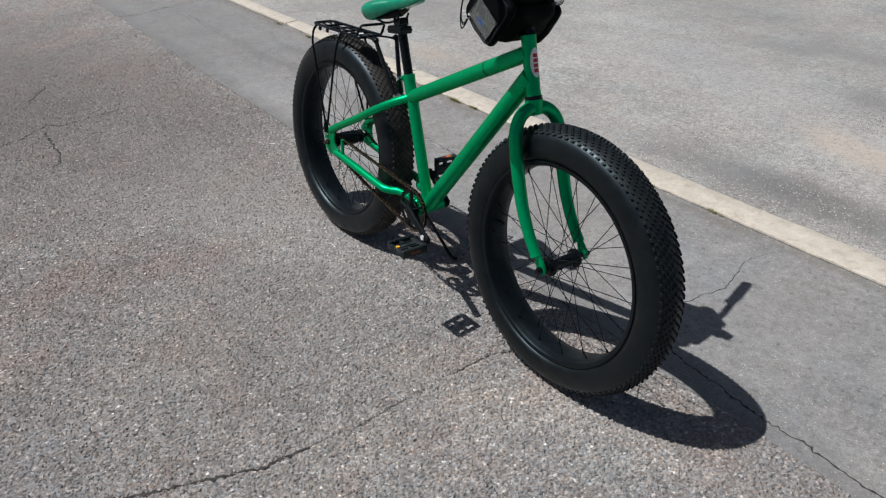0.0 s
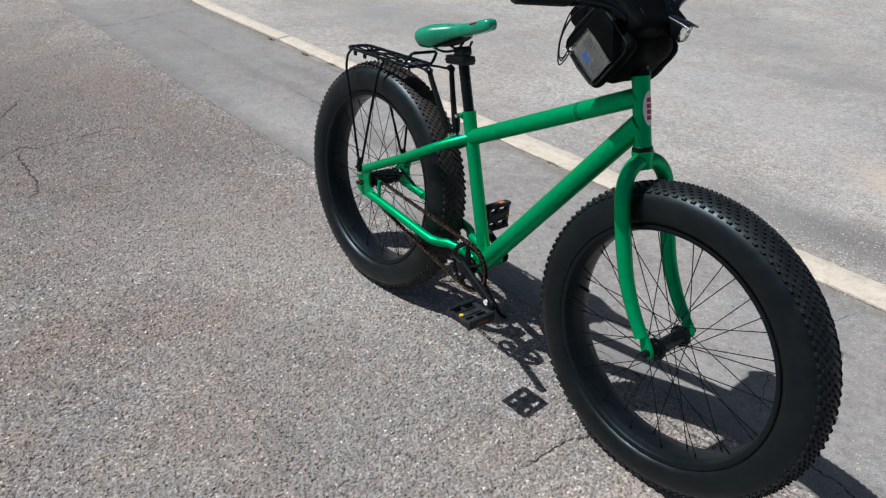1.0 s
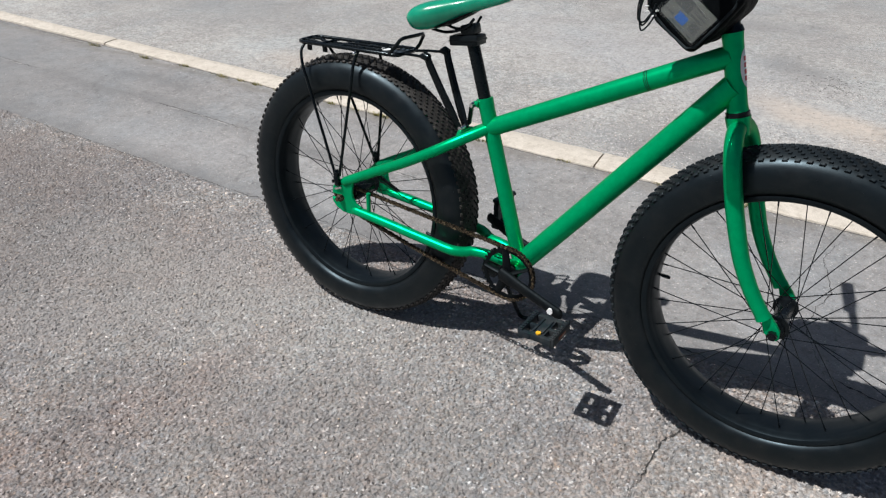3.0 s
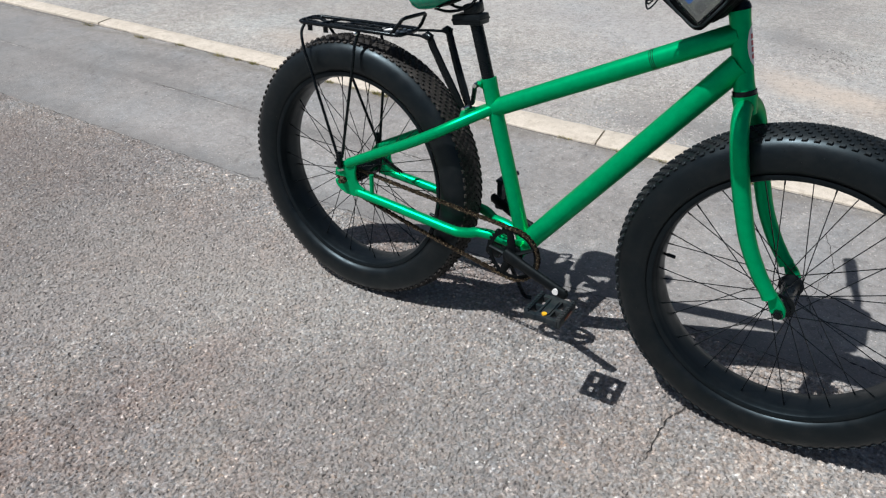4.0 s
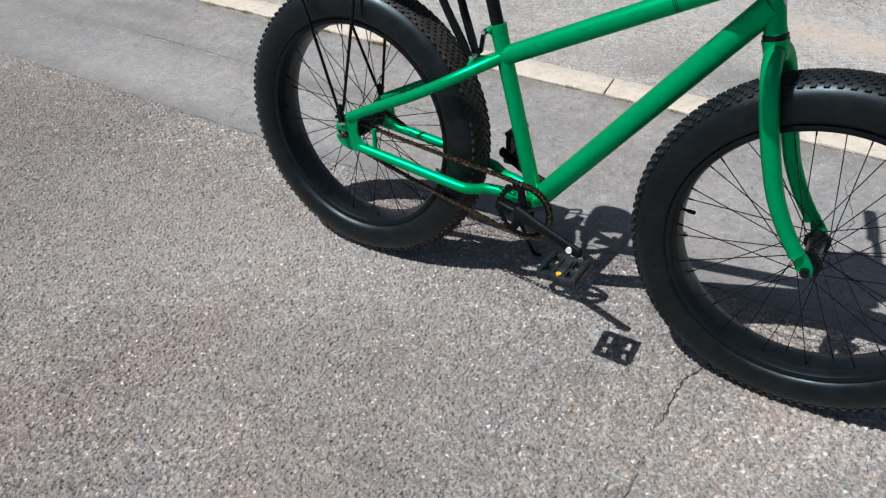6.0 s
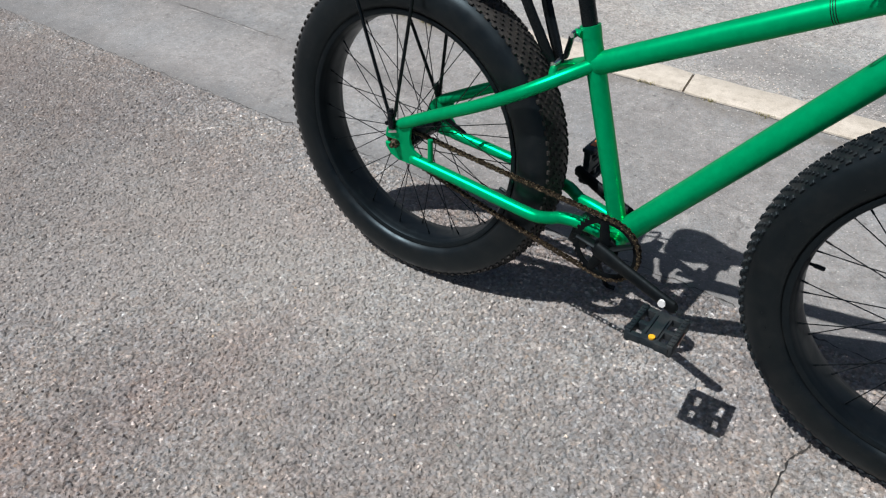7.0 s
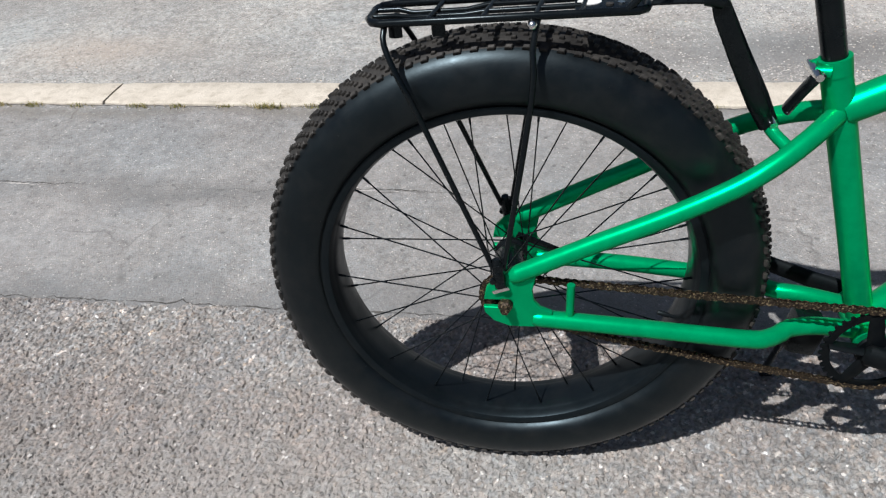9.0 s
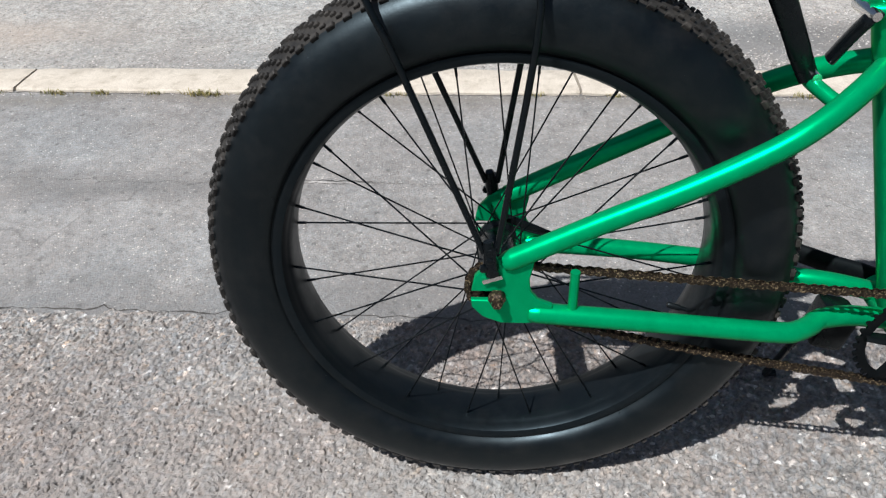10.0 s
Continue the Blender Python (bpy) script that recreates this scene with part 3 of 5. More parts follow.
ROAD_CRACKS = (
    ([(0.82, -1.4), (0.914, -1.157), (1.011, -0.902), (1.032, -0.70)], 0.0032, 1.0, "thin jagged crack across the coarse asphalt"),
    ([(1.032, -0.70), (1.038, -0.604), (1.03, -0.38)], 0.0013, 12.0, "faint crack across the coarse asphalt"),
    ([(1.028, -0.33), (1.026, -0.169), (1.06, -0.02)], 0.0016, 13.0, "faint crack across the coarse asphalt"),
    ([(-1.93, -1.12), (-1.98, -0.98), (-2.11, -0.825), (-2.04, -0.76), (-2.067, -0.62)], 0.0048, 2.0, "forked crack in weathered asphalt"),
    ([(-2.067, -0.62), (-2.08, -0.5), (-2.095, -0.404), (-2.09, -0.28)], 0.0022, 11.0, "thin end of a forked asphalt crack"),
    ([(-2.02, -0.86), (-1.79, -0.865), (-1.632, -0.857), (-1.495, -0.885), (-1.435, -0.94)], 0.0050, 3.0, "short branch of a forked asphalt crack"),
    ([(-2.61, -0.84), (-2.78, -0.735), (-2.93, -0.65)], 0.005, 4.0, "short worn crack in weathered asphalt"),
)
for line, width, seed, label in ROAD_CRACKS:
    crack("crack", line, width * 1.9, -0.0012, seed, label)
GROOVES = [crack_line(line, seed) for line, _, seed, _ in ROAD_CRACKS]
stone_bed(-7.5, -2.2, 2.0, -1.75, 0.0033, 0.0068, GROOVES)
crack("crack", [(1.3, 0.34), (1.418, 0.316), (1.56, 0.3), (1.705, 0.286), (1.85, 0.285), (2.022, 0.275), (2.5, 0.27)], 0.004, -0.0028, 5.0, "dark crack along the asphalt seam")
crack("crack", [(1.3, 0.36), (1.22, 0.55), (1.26, 0.75), (1.2, 0.95), (1.23, 1.1)], 0.002, -0.0028, 6.0, "thin crack across the smooth strip", None, 0.6)
crack("crack", [(-6.0, 0.6), (-4.6, 0.66), (-3.4, 0.71), (-2.3, 0.722), (-1.66, 0.715), (-1.26, 0.712), (-0.78, 0.698), (-0.3, 0.71), (0.4, 0.7)], 0.0007, -0.0028, 7.0, "long hairline joint in the smooth strip", M_JOINT)
for x0, x1, seed in ((-4.6, -3.2, 41.0), (-2.05, -1.32, 42.0), (-0.66, -0.22, 43.0)):
    crack("crack", [(x0, 0.716), ((x0 + x1) / 2, 0.718), (x1, 0.71)], 0.0026, -0.0026, seed, "open stretch of the joint in the smooth strip", M_SEAM)
    crack("scrape", [(x0 + 0.05, 0.708), ((x0 + x1) / 2, 0.710), (x1 - 0.06, 0.703)], 0.0036, -0.0024, seed + 5, "pale broken edge of the joint", M_SCRATCH, 0.6)
crack("crack", [(-4.55, 0.12), (-4.5, 0.37), (-4.6, 0.7), (-4.7, 1.15)], 0.005, -0.0028, 8.0, "crack across the smooth asphalt strip")
crack("crack", [(-6.5, 0.2), (-4.4, 0.212), (-2.56, 0.22), (-1.44, 0.23), (-0.9, 0.236), (-0.5, 0.238), (0.2, 0.24), (0.9, 0.24), (1.4, 0.243)], 0.0026, -0.0026, 9.0, "dark seam between two asphalt layers", M_SEAM)
crack("crack", [(-7.0, 1.52), (-6.0, 1.305), (-5.2, 1.208), (-4.4, 1.176), (-3.0, 1.205), (-1.6, 1.186), (-0.4, 1.178), (0.8, 1.177), (2.6, 1.177)], 0.0045, -0.0028, 31.0, "dark dirt line along the foot of the kerb", M_JOINT, 0.5)
for n, line in enumerate(([(-1.479, 2.398), (-0.9, 2.3), (-0.321, 2.202)], [(0.275, 2.072), (0.38, 2.12), (0.492, 2.187)], [(-1.9, 2.9), (-1.5, 3.0), (-1.2, 3.2)])):
    crack("scrape", line, 0.0045, -0.0008, 20.0 + n, "pale scrape across the worn lot", M_SCRATCH, 0.15)

# ---------------------------------------------------------------- bicycle
REAR, FRONT, BB = Vector((0.019, 0, 0.3845)), Vector((1.202, 0, 0.3840)), Vector((0.563, 0, 0.305))
HEAD_LOW, HEAD_TOP = Vector((1.021, 0, 0.806)), Vector((0.978, 0, 0.963))
STEER_ANGLE = -0.4
HEAD_UP = (HEAD_TOP - HEAD_LOW).normalized()
STEER = Matrix.Translation(HEAD_LOW) @ Matrix.Rotation(radians(STEER_ANGLE), 4, HEAD_UP) @ Matrix.Translation(-HEAD_LOW)

LEAN = Matrix.Translation((0, -0.0605, 0)) @ pose(0, 0, 0, -5.1, 0, 0.67)
BASE[0] = LEAN

bicycle = tagged(empty("bicycle", (0.6, -0.053, 0)), "candy green fat-tyred bicycle parked on its kickstand", "bicycle")

# frame
frame_bike = part("frame", cyl(BB - Vector((0, 0.052, 0)), BB + Vector((0, 0.052, 0)), 0.0235, 24), M_GREEN, bicycle, "candy green welded steel frame")
SEAT_TOP = Vector((0.4300, 0, 0.7275))
part("seat_tube", tube([BB, SEAT_TOP], 0.0195, 20), M_GREEN, frame_bike)
part("top_tube", tube([(0.988, 0, 0.9185), (0.454, 0, 0.6600)], 0.0225, 20), M_GREEN, frame_bike)
part("down_tube", tube([(1.004, 0, 0.862), (0.572, 0, 0.317)], 0.0265, 22), M_GREEN, frame_bike)
part("head_tube", tube([HEAD_LOW, HEAD_LOW.lerp(HEAD_TOP, 0.12), HEAD_LOW.lerp(HEAD_TOP, 0.88), HEAD_TOP], [0.0222, 0.0202, 0.0202, 0.0212], 24), M_GREEN, frame_bike)
for s in (-1, 1):
    part("seat_stay", tube([(0.040, s * 0.081, 0.438), (0.14, s * 0.081, 0.490), (0.235, s * 0.082, 0.538), (0.318, s * 0.079, 0.584), (0.366, s * 0.066, 0.612), (0.410, s * 0.040, 0.637), (0.448, s * 0.008, 0.657)], 0.0138, 16, smooth=6), M_GREEN, frame_bike)
    part("chain_stay", tube([(0.075, s * 0.081, 0.354), (0.2, s * 0.082, 0.345), (0.31, s * 0.080, 0.334), (0.385, s * 0.0775, 0.3265), (0.408, s * 0.071, 0.3245), (0.427, s * 0.059, 0.3235), (0.446, s * 0.046, 0.3250), (0.49, s * 0.037, 0.324), (0.555, s * 0.030, 0.312)], 0.0138, 16, smooth=6), M_GREEN, frame_bike)
    for a, b in (((0.040, 0.438), (0.14, 0.490)), ((0.075, 0.354), (0.2, 0.345))):
        a, b = Vector((a[0], s * 0.081, a[1])), Vector((b[0], s * 0.081, b[1]))
        way = (b - a).normalized()
        part("stay_end", tube([a - way * 0.015, a - way * 0.013, a - way * 0.006, a + way * 0.001], [0.006, 0.0105, 0.0132, 0.0137], 16), M_GREEN, frame_bike)
    hook = [(-0.030, 0.010), (-0.026, 0.030), (-0.010, 0.048), (0.012, 0.062), (0.030, 0.072), (0.048, 0.066), (0.046, 0.046), (0.042, 0.026), (0.044, 0.008), (0.054, -0.006), (0.072, -0.014),
            (0.074, -0.040), (0.040, -0.044), (0.008, -0.044), (-0.016, -0.034), (-0.030, -0.018), (-0.031, -0.007), (0.010, -0.007), (0.014, 0.0), (0.010, 0.007), (-0.030, 0.007)]
    part("dropout", plate(hook, 0.008, Matrix.Translation((REAR.x, s * 0.083, REAR.z))), M_GREEN, frame_bike)
    part("axle_nut", lathe([(0.011, -0.008), (0.011, 0.003), (0.007, 0.006), (0.007, 0.013)] if s > 0 else [(0.007, -0.013), (0.007, -0.006), (0.011, -0.003), (0.011, 0.008)], 6), M_CHAIN, frame_bike, "rusty axle nut", Matrix.Translation((REAR.x + 0.002, s * 0.093, REAR.z)))
part("cable_peg", tube([(0.117, -0.081, 0.352), (0.117, -0.081, 0.420)], 0.0062, 12), M_GREEN, frame_bike)
part("chain_tensioner", box(0.026, 0.005, 0.006, Matrix.Translation((0.015, -0.090, 0.4135)) @ pose(0, 0, 0, 0, -20, 0), 0.001), M_CHROME, frame_bike, "bright steel tab")
part("stay_bridge", tube([(0.388, -0.050, 0.624), (0.374, -0.022, 0.632), (0.370, 0, 0.634), (0.374, 0.022, 0.632), (0.388, 0.050, 0.624)], 0.0085, 12, smooth=4), M_GREEN, frame_bike)
for k in range(3):
    at = Vector((0.826, 0, 0.8401)) + Vector((0.903, 0, 0.4307)) * 0.0036 * k
    part("tube_band", tube([at, at + Vector((0.0013, 0, 0.00062))], 0.0227, 20), M_STEEL, frame_bike, "thin dark band on the top tube")
part("headset_cup", tube([HEAD_LOW - HEAD_UP * 0.010, HEAD_LOW - HEAD_UP * 0.006, HEAD_LOW + HEAD_UP * 0.004, HEAD_LOW + HEAD_UP * 0.006], [0.020, 0.0240, 0.0240, 0.021], 24), M_STEEL, frame_bike, "black headset ring")
part("headset_cup", tube([HEAD_TOP, HEAD_TOP + HEAD_UP * 0.012], [0.023, 0.019], 24), M_STEEL, frame_bike)
part("clamp_lug", tube([(0.424, -0.016, 0.716), (0.406, -0.011, 0.716)], [0.0085, 0.006], 12), M_GREEN, frame_bike)
part("clamp_lug", tube([(0.424, 0.016, 0.716), (0.406, 0.011, 0.716)], [0.0085, 0.006], 12), M_GREEN, frame_bike)
part("seat_clamp", tube([SEAT_TOP + Vector((0.0052, 0, -0.018)), SEAT_TOP + Vector((-0.0005, 0, 0.003))], 0.0204, 20), M_GREEN, frame_bike)


def badge():
    """An oval on the front of the head tube, bent round it."""
    side = HEAD_UP.cross(Vector((0, 1, 0))).normalized()
    if side.x < 0:
        side = -side
    mid = HEAD_LOW.lerp(HEAD_TOP, 0.56)

    def bent(rx, rz, r, bars=None):
        bm = bmesh.new()
        grid = {}
        nu, nv = 14, 16
        for i in range(nu + 1):
            for j in range(nv + 1):
                u, v = 2 * i / nu - 1, 2 * j / nv - 1
                if not bars:
                    u, v = u * math.sqrt(1 - v * v / 2), v * math.sqrt(1 - u * u / 2)
                a = u * rx / r
                grid[i, j] = bm.verts.new(mid + HEAD_UP * v * rz + side * r * math.cos(a) + Vector((0, r * math.sin(a), 0)))
        for i in range(nu):
            for j in range(nv):
                bm.faces.new((grid[i, j], grid[i + 1, j], grid[i + 1, j + 1], grid[i, j + 1]))
        return bm

    plate_ob = part("head_badge", bent(0.0165, 0.0385, 0.0206), M_WHITE, frame_bike, "oval white badge with red block marks")
    part("badge_face", bent(0.0150, 0.0360, 0.0210), M_WHITE, frame_bike)
    for k in range(4):
        bm = bmesh.new()
        lo = -0.025 + k * 0.0130
        pts = []
        for v in (lo, lo + 0.0095):
            for u in (-0.008, -0.004, 0, 0.004, 0.008):
                a = u / 0.0213
                pts.append(bm.verts.new(mid + HEAD_UP * v + side * 0.0213 * math.cos(a) + Vector((0, 0.0213 * math.sin(a), 0))))
        for i in range(4):
            bm.faces.new((pts[i], pts[i + 1], pts[i + 6], pts[i + 5]))
        part("badge_mark", bm, M_REDINK, frame_bike, "red block mark on the badge")
    return plate_ob


badge()

# fork, turned with the bars
fork = part("fork", tube([HEAD_LOW - HEAD_UP * 0.005, HEAD_LOW - HEAD_UP * 0.045], [0.0255, 0.021], 22), M_GREEN, bicycle, "green unicrown fork with curved legs", STEER)
for s in (-1, 1):
    pts = [(1.029, 0.0, 0.776), (1.031, s * 0.030, 0.778), (1.038, s * 0.062, 0.758), (1.049, s * 0.080, 0.720), (1.066, s * 0.083, 0.655), (1.084, s * 0.083, 0.595), (1.107, s * 0.083, 0.530), (1.140, s * 0.083, 0.467), (1.177, s * 0.083, 0.414)]
    leg = spline(pts, 6)
    rad = [0.0182 - 0.0030 * max(0, i / len(leg) - 0.6) / 0.4 for i in range(len(leg))]
    rad[-1] = 0.0172
    part("fork_leg", sweep(bmesh.new(), leg, rad, 18), M_GREEN, fork, "", STEER)
    tip = [(-0.026, 0.030), (-0.034, 0.044), (-0.018, 0.050), (0.006, 0.024), (0.016, 0.010), (0.018, -0.006), (0.012, -0.014), (0.006, -0.012), (0.005, 0.004), (-0.004, 0.006), (-0.006, -0.006), (-0.013, -0.004)]
    part("fork_tip", plate([(x - 0.004, z) for x, z in tip], 0.009, Matrix.Translation((FRONT.x, s * 0.082, FRONT.z))), M_GREEN, fork, "", STEER)
    part("axle_nut", lathe([(0.0105, -0.006), (0.0105, 0.004), (0.006, 0.005), (0.006, 0.010)] if s > 0 else [(0.006, -0.010), (0.006, -0.005), (0.0105, -0.004), (0.0105, 0.006)], 6), M_STEEL, fork, "", STEER @ Matrix.Translation((FRONT.x, s * 0.092, FRONT.z)))


# wheels: tyre section as (radius, half width), from bead to crown
HALF = [(0.2900, 0.0425), (0.2945, 0.0438), (0.2978, 0.0446), (0.3008, 0.0494), (0.309, 0.0535), (0.319, 0.0552), (0.331, 0.0558), (0.344, 0.0545), (0.3550, 0.0516), (0.3640, 0.0468), (0.3716, 0.0390), (0.3776, 0.0288), (0.3818, 0.0168), (0.3842, 0.0060), (0.3848, 0.0)]
HALF_REAR = [(r + 0.0028 * (r - 0.29) / 0.0948, y * (1 + 0.07 * min(1.0, (r - 0.29) / 0.02))) for r, y in HALF]


def tyre_profile(half):
    return [(r, -y) for r, y in half] + [(r, y) for r, y in reversed(half[:-1])]


def knobs(pitches, half, material):
    """Chevron rows of small tread blocks on both sides of a centre seam, standing on the casing."""
    verts, faces = [], []
    lanes = [(0.0054, 0.0066, 0.0042, 0.0), (0.0130, 0.0062, 0.0042, 0.32), (0.0206, 0.0062, 0.0042, 0.64), (0.0282, 0.0062, 0.0042, 0.96), (0.0356, 0.0066, 0.0044, 1.28), (0.0422, 0.0104, 0.0062, 1.7)]
    crown = half[8:]
    ys, rs = [y for _, y in reversed(crown)], [r for r, _ in reversed(crown)]
    rng = random.Random(7)
    for k in range(pitches):
        for s in (-1, 1):
            for y, length, wide, lag in lanes:
                u = 2 * math.pi * (k - lag + (0.5 if s > 0 else 0)) / pitches
                r = float(np.interp(y, ys, rs))
                tilt = math.atan(float(np.interp(y - 0.004, ys, rs) - np.interp(y + 0.004, ys, rs)) / 0.008)
                c, sn = math.cos(u), math.sin(u)
                er, eu, ey = Vector((c, 0, sn)), Vector((-sn, 0, c)), Vector((0, s, 0))
                n = (er * math.cos(tilt) + ey * math.sin(tilt)).normalized()
                t = n.cross(eu).normalized()
                mid = er * r + ey * y
                h = 0.0041 + rng.uniform(-0.0005, 0.0003) + (0.0008 if 0.036 < y < 0.044 else 0)
                base = len(verts)
                for lift, f in ((-0.002, 1.05), (h * 0.75, 0.9), (h, 0.66)):
                    for a, b in ((-1, -1), (1, -1), (1, 1), (-1, 1)):
                        verts.append(tuple(mid + n * lift + eu * (a * f * length / 2 + b * 0.0008) + t * b * f * wide / 2))
                for q in ((8, 9, 10, 11), (0, 1, 5, 4), (1, 2, 6, 5), (2, 3, 7, 6), (3, 0, 4, 7), (4, 5, 9, 8), (5, 6, 10, 9), (6, 7, 11, 10), (7, 4, 8, 11)):
                    faces.append(tuple(base + i for i in q))
    me = bpy.data.meshes.new("tread")
    me.from_pydata(verts, [], faces)
    me.materials.append(material)
    return me


TREADS = knobs(105, HALF, M_TREAD), knobs(106, HALF_REAR, M_TREAD_REAR)


def whiskers(count, seed):
    """Short rubber hairs left by the mould on both sidewalls."""
    rng = random.Random(seed)
    bm = bmesh.new()
    for _ in range(count):
        u, k, side = rng.uniform(0, 6.283), rng.uniform(2.2, 9.5), rng.choice((-1, 1))
        i = int(k)
        r, y = (HALF[i][n] + (HALF[i + 1][n] - HALF[i][n]) * (k - i) for n in (0, 1))
        out = Vector((0, side, 0)) if r < 0.35 else Vector((math.cos(u) * 0.6, side * 0.8, math.sin(u) * 0.6))
        p = Vector((r * math.cos(u), side * y, r * math.sin(u)))
        tip = p + out * rng.uniform(0.002, 0.005) + Vector((rng.uniform(-0.002, 0.002), 0, rng.uniform(-0.002, 0.002)))
        sweep(bm, [p - out * 0.001, tip], 0.0005, 4)
    return bm


RIM_HALF = [(0.2925, 0.0425), (0.2952, 0.0450), (0.2957, 0.0474), (0.2925, 0.0480), (0.2880, 0.0468), (0.2845, 0.0455), (0.2822, 0.0415), (0.2805, 0.0345), (0.2790, 0.0290), (0.2778, 0.0262), (0.2768, 0.012), (0.2764, 0.0)]
RIM_PROFILE = [(r, -y) for r, y in RIM_HALF] + [(r, y) for r, y in reversed(RIM_HALF[:-1])] + [(0.2898, 0.040), (0.2898, -0.040)]


def wheel(name, m, flange, label, valve_angle, turn, core=0.0175, half=HALF, tread_mesh=TREADS[0], crown=M_CROWN):
    hub = part(name, lathe([(0.0075, -flange - 0.030), (0.0075, -flange - 0.014), (0.017, -flange - 0.013), (0.019, -flange - 0.004), (0.027, -flange - 0.003), (0.027, -flange + 0.001), (0.021, -flange + 0.004),
                            (core, -flange * 0.6), (core, flange * 0.6), (0.021, flange - 0.004), (0.027, flange - 0.001), (0.027, flange + 0.003), (0.019, flange + 0.004), (0.017, flange + 0.013), (0.0075, flange + 0.014), (0.0075, flange + 0.030)], 28), M_STEEL, bicycle, label, m)
    tyre = part("tyre", lathe(tyre_profile(half), 112, cap=False), M_TYRE, hub, "wide black fat tyre with dusty knobs", m)
    tyre.data.materials.append(crown)
    for f in tyre.data.polygons:
        c = f.center
        if math.hypot(c.x, c.z) > half[10][0] - 0.001:
            f.material_index = 1
    tread = part("tread", tread_mesh, M_TREAD, hub, "rows of small rubber tread knobs", m)
    tagged(tread, kind="stuff")
    tagged(part("rubber_whiskers", whiskers(150, len(name)), M_TYRE, hub, "fine rubber moulding hairs on the sidewall", m), kind="stuff")
    part("rim", lathe(RIM_PROFILE, 96, closed=True), M_RIM, hub, "wide satin black rim", m)
    lines = []
    for side in (-1, 1):
        for lean in (-1, 1):
            a = radians(62) * lean
            root = Vector((0.0245 * math.cos(a), side * flange, 0.0245 * math.sin(a)))
            end = Vector((0.2772, side * 0.018, 0))
            bm = sweep(bmesh.new(), [root, root.lerp(end, 0.965)], 0.00115, 6)
            sweep(bm, [root.lerp(end, 0.955), end], 0.0019, 6)
            me = bpy.data.meshes.new("spoke")
            bm.to_mesh(me)
            bm.free()
            me.materials.append(M_STEEL)
            lines.append(me)
    for k in range(36):
        me = lines[(k % 2) * 2 + (k // 2) % 2]
        part("spoke", me, M_STEEL, hub, "", m @ Matrix.Rotation(-2 * math.pi * (k + turn) / 36, 4, "Y"))
    u = radians(valve_angle)
    out = Vector((math.cos(u), 0, math.sin(u)))
    bm = sweep(bmesh.new(), [out * 0.278, out * 0.266], 0.0032, 10)
    sweep(bm, [out * 0.268, out * 0.251, out * 0.249], [0.0045, 0.0045, 0.003], 10)
    part("valve", bm, M_PLASTIC, hub, "black valve with cap", m)
    return hub


wheel("front_wheel", STEER @ Matrix.Translation(FRONT + Vector((0, -0.004, 0))), 0.048, "front wheel with black hub and spokes", 177.0, 0.3)
wheel("rear_wheel", Matrix.Translation(REAR + Vector((0.003, 0, -0.001))) @ pose(0, 0, 0, -2.0, 0, 1.0), 0.052, "rear wheel with black hub and spokes", 342.0, 0.1, 0.027, HALF_REAR, TREADS[1], M_CROWN_REAR)
part("brake_arm", tube([(0.03, 0.070, 0.405), (0.07, 0.074, 0.385), (0.105, 0.078, 0.366)], 0.0065, 8, flat=(0.35, 1.0)), M_STEEL, bicycle, "flat black coaster brake arm")

# drivetrain
RING_Y = -0.066


def toothed(teeth, root, tip, inner, thick):
    bm = bmesh.new()
    out = []
    for k in range(teeth):
        for f, r in ((0.0, root), (0.3, root), (0.45, tip), (0.75, tip), (0.9, root)):
            u = 2 * math.pi * (k + f) / teeth
            out.append((r * math.cos(u), r * math.sin(u)))
    n = len(out)
    rings = []
    for y in (-thick / 2, thick / 2):
        rings.append([bm.verts.new((x, y, z)) for x, z in out])
        rings.append([bm.verts.new((inner * math.cos(2 * math.pi * i / n), y, inner * math.sin(2 * math.pi * i / n))) for i in range(n)])
    a, ai, b, bi = rings
    for i in range(n):
        j = (i + 1) % n
        for q in ((a[i], a[j], ai[j], ai[i]), (b[i], b[j], bi[j], bi[i]), (a[i], a[j], b[j], b[i]), (ai[i], ai[j], bi[j], bi[i])):
            bm.faces.new(q)
    return bm


crankset = part("crankset", lathe([(0.012, -0.086), (0.014, -0.082), (0.014, 0.06), (0.012, 0.070)], 20), M_STEEL, bicycle, "black one-ring crankset", Matrix.Translation(BB - Vector((0, 0.0, 0))))
ring_at = Matrix.Translation((BB.x, RING_Y, BB.z))
part("ring_boss", lathe([(0.026, -0.003), (0.028, 0.0), (0.026, 0.003)], 28), M_CRANK, crankset, "", ring_at)
part("chainring", toothed(36, 0.0715, 0.0765, 0.0615, 0.004), M_CRANK, crankset, "black toothed chainring", ring_at)
part("cog", toothed(18, 0.0345, 0.0390, 0.018, 0.004), M_CHAIN, crankset, "rusty rear cog", Matrix.Translation((REAR.x, RING_Y, REAR.z)))
ARM = math.atan2(-0.019, 0.156)
for k in range(5):
    u = ARM + 2 * math.pi * (k + 0.5) / 5
    part("ring_arm", tube([(0.012 * math.cos(u), -0.003, 0.012 * math.sin(u)), (0.067 * math.cos(u), 0, 0.067 * math.sin(u))], [0.0135, 0.0095], 10, flat=(1.0, 0.4)), M_CRANK, crankset, "", ring_at)
PEDAL_R, PEDAL_L = Vector((0.719, 0, 0.286)), Vector((0.401, 0, 0.341))
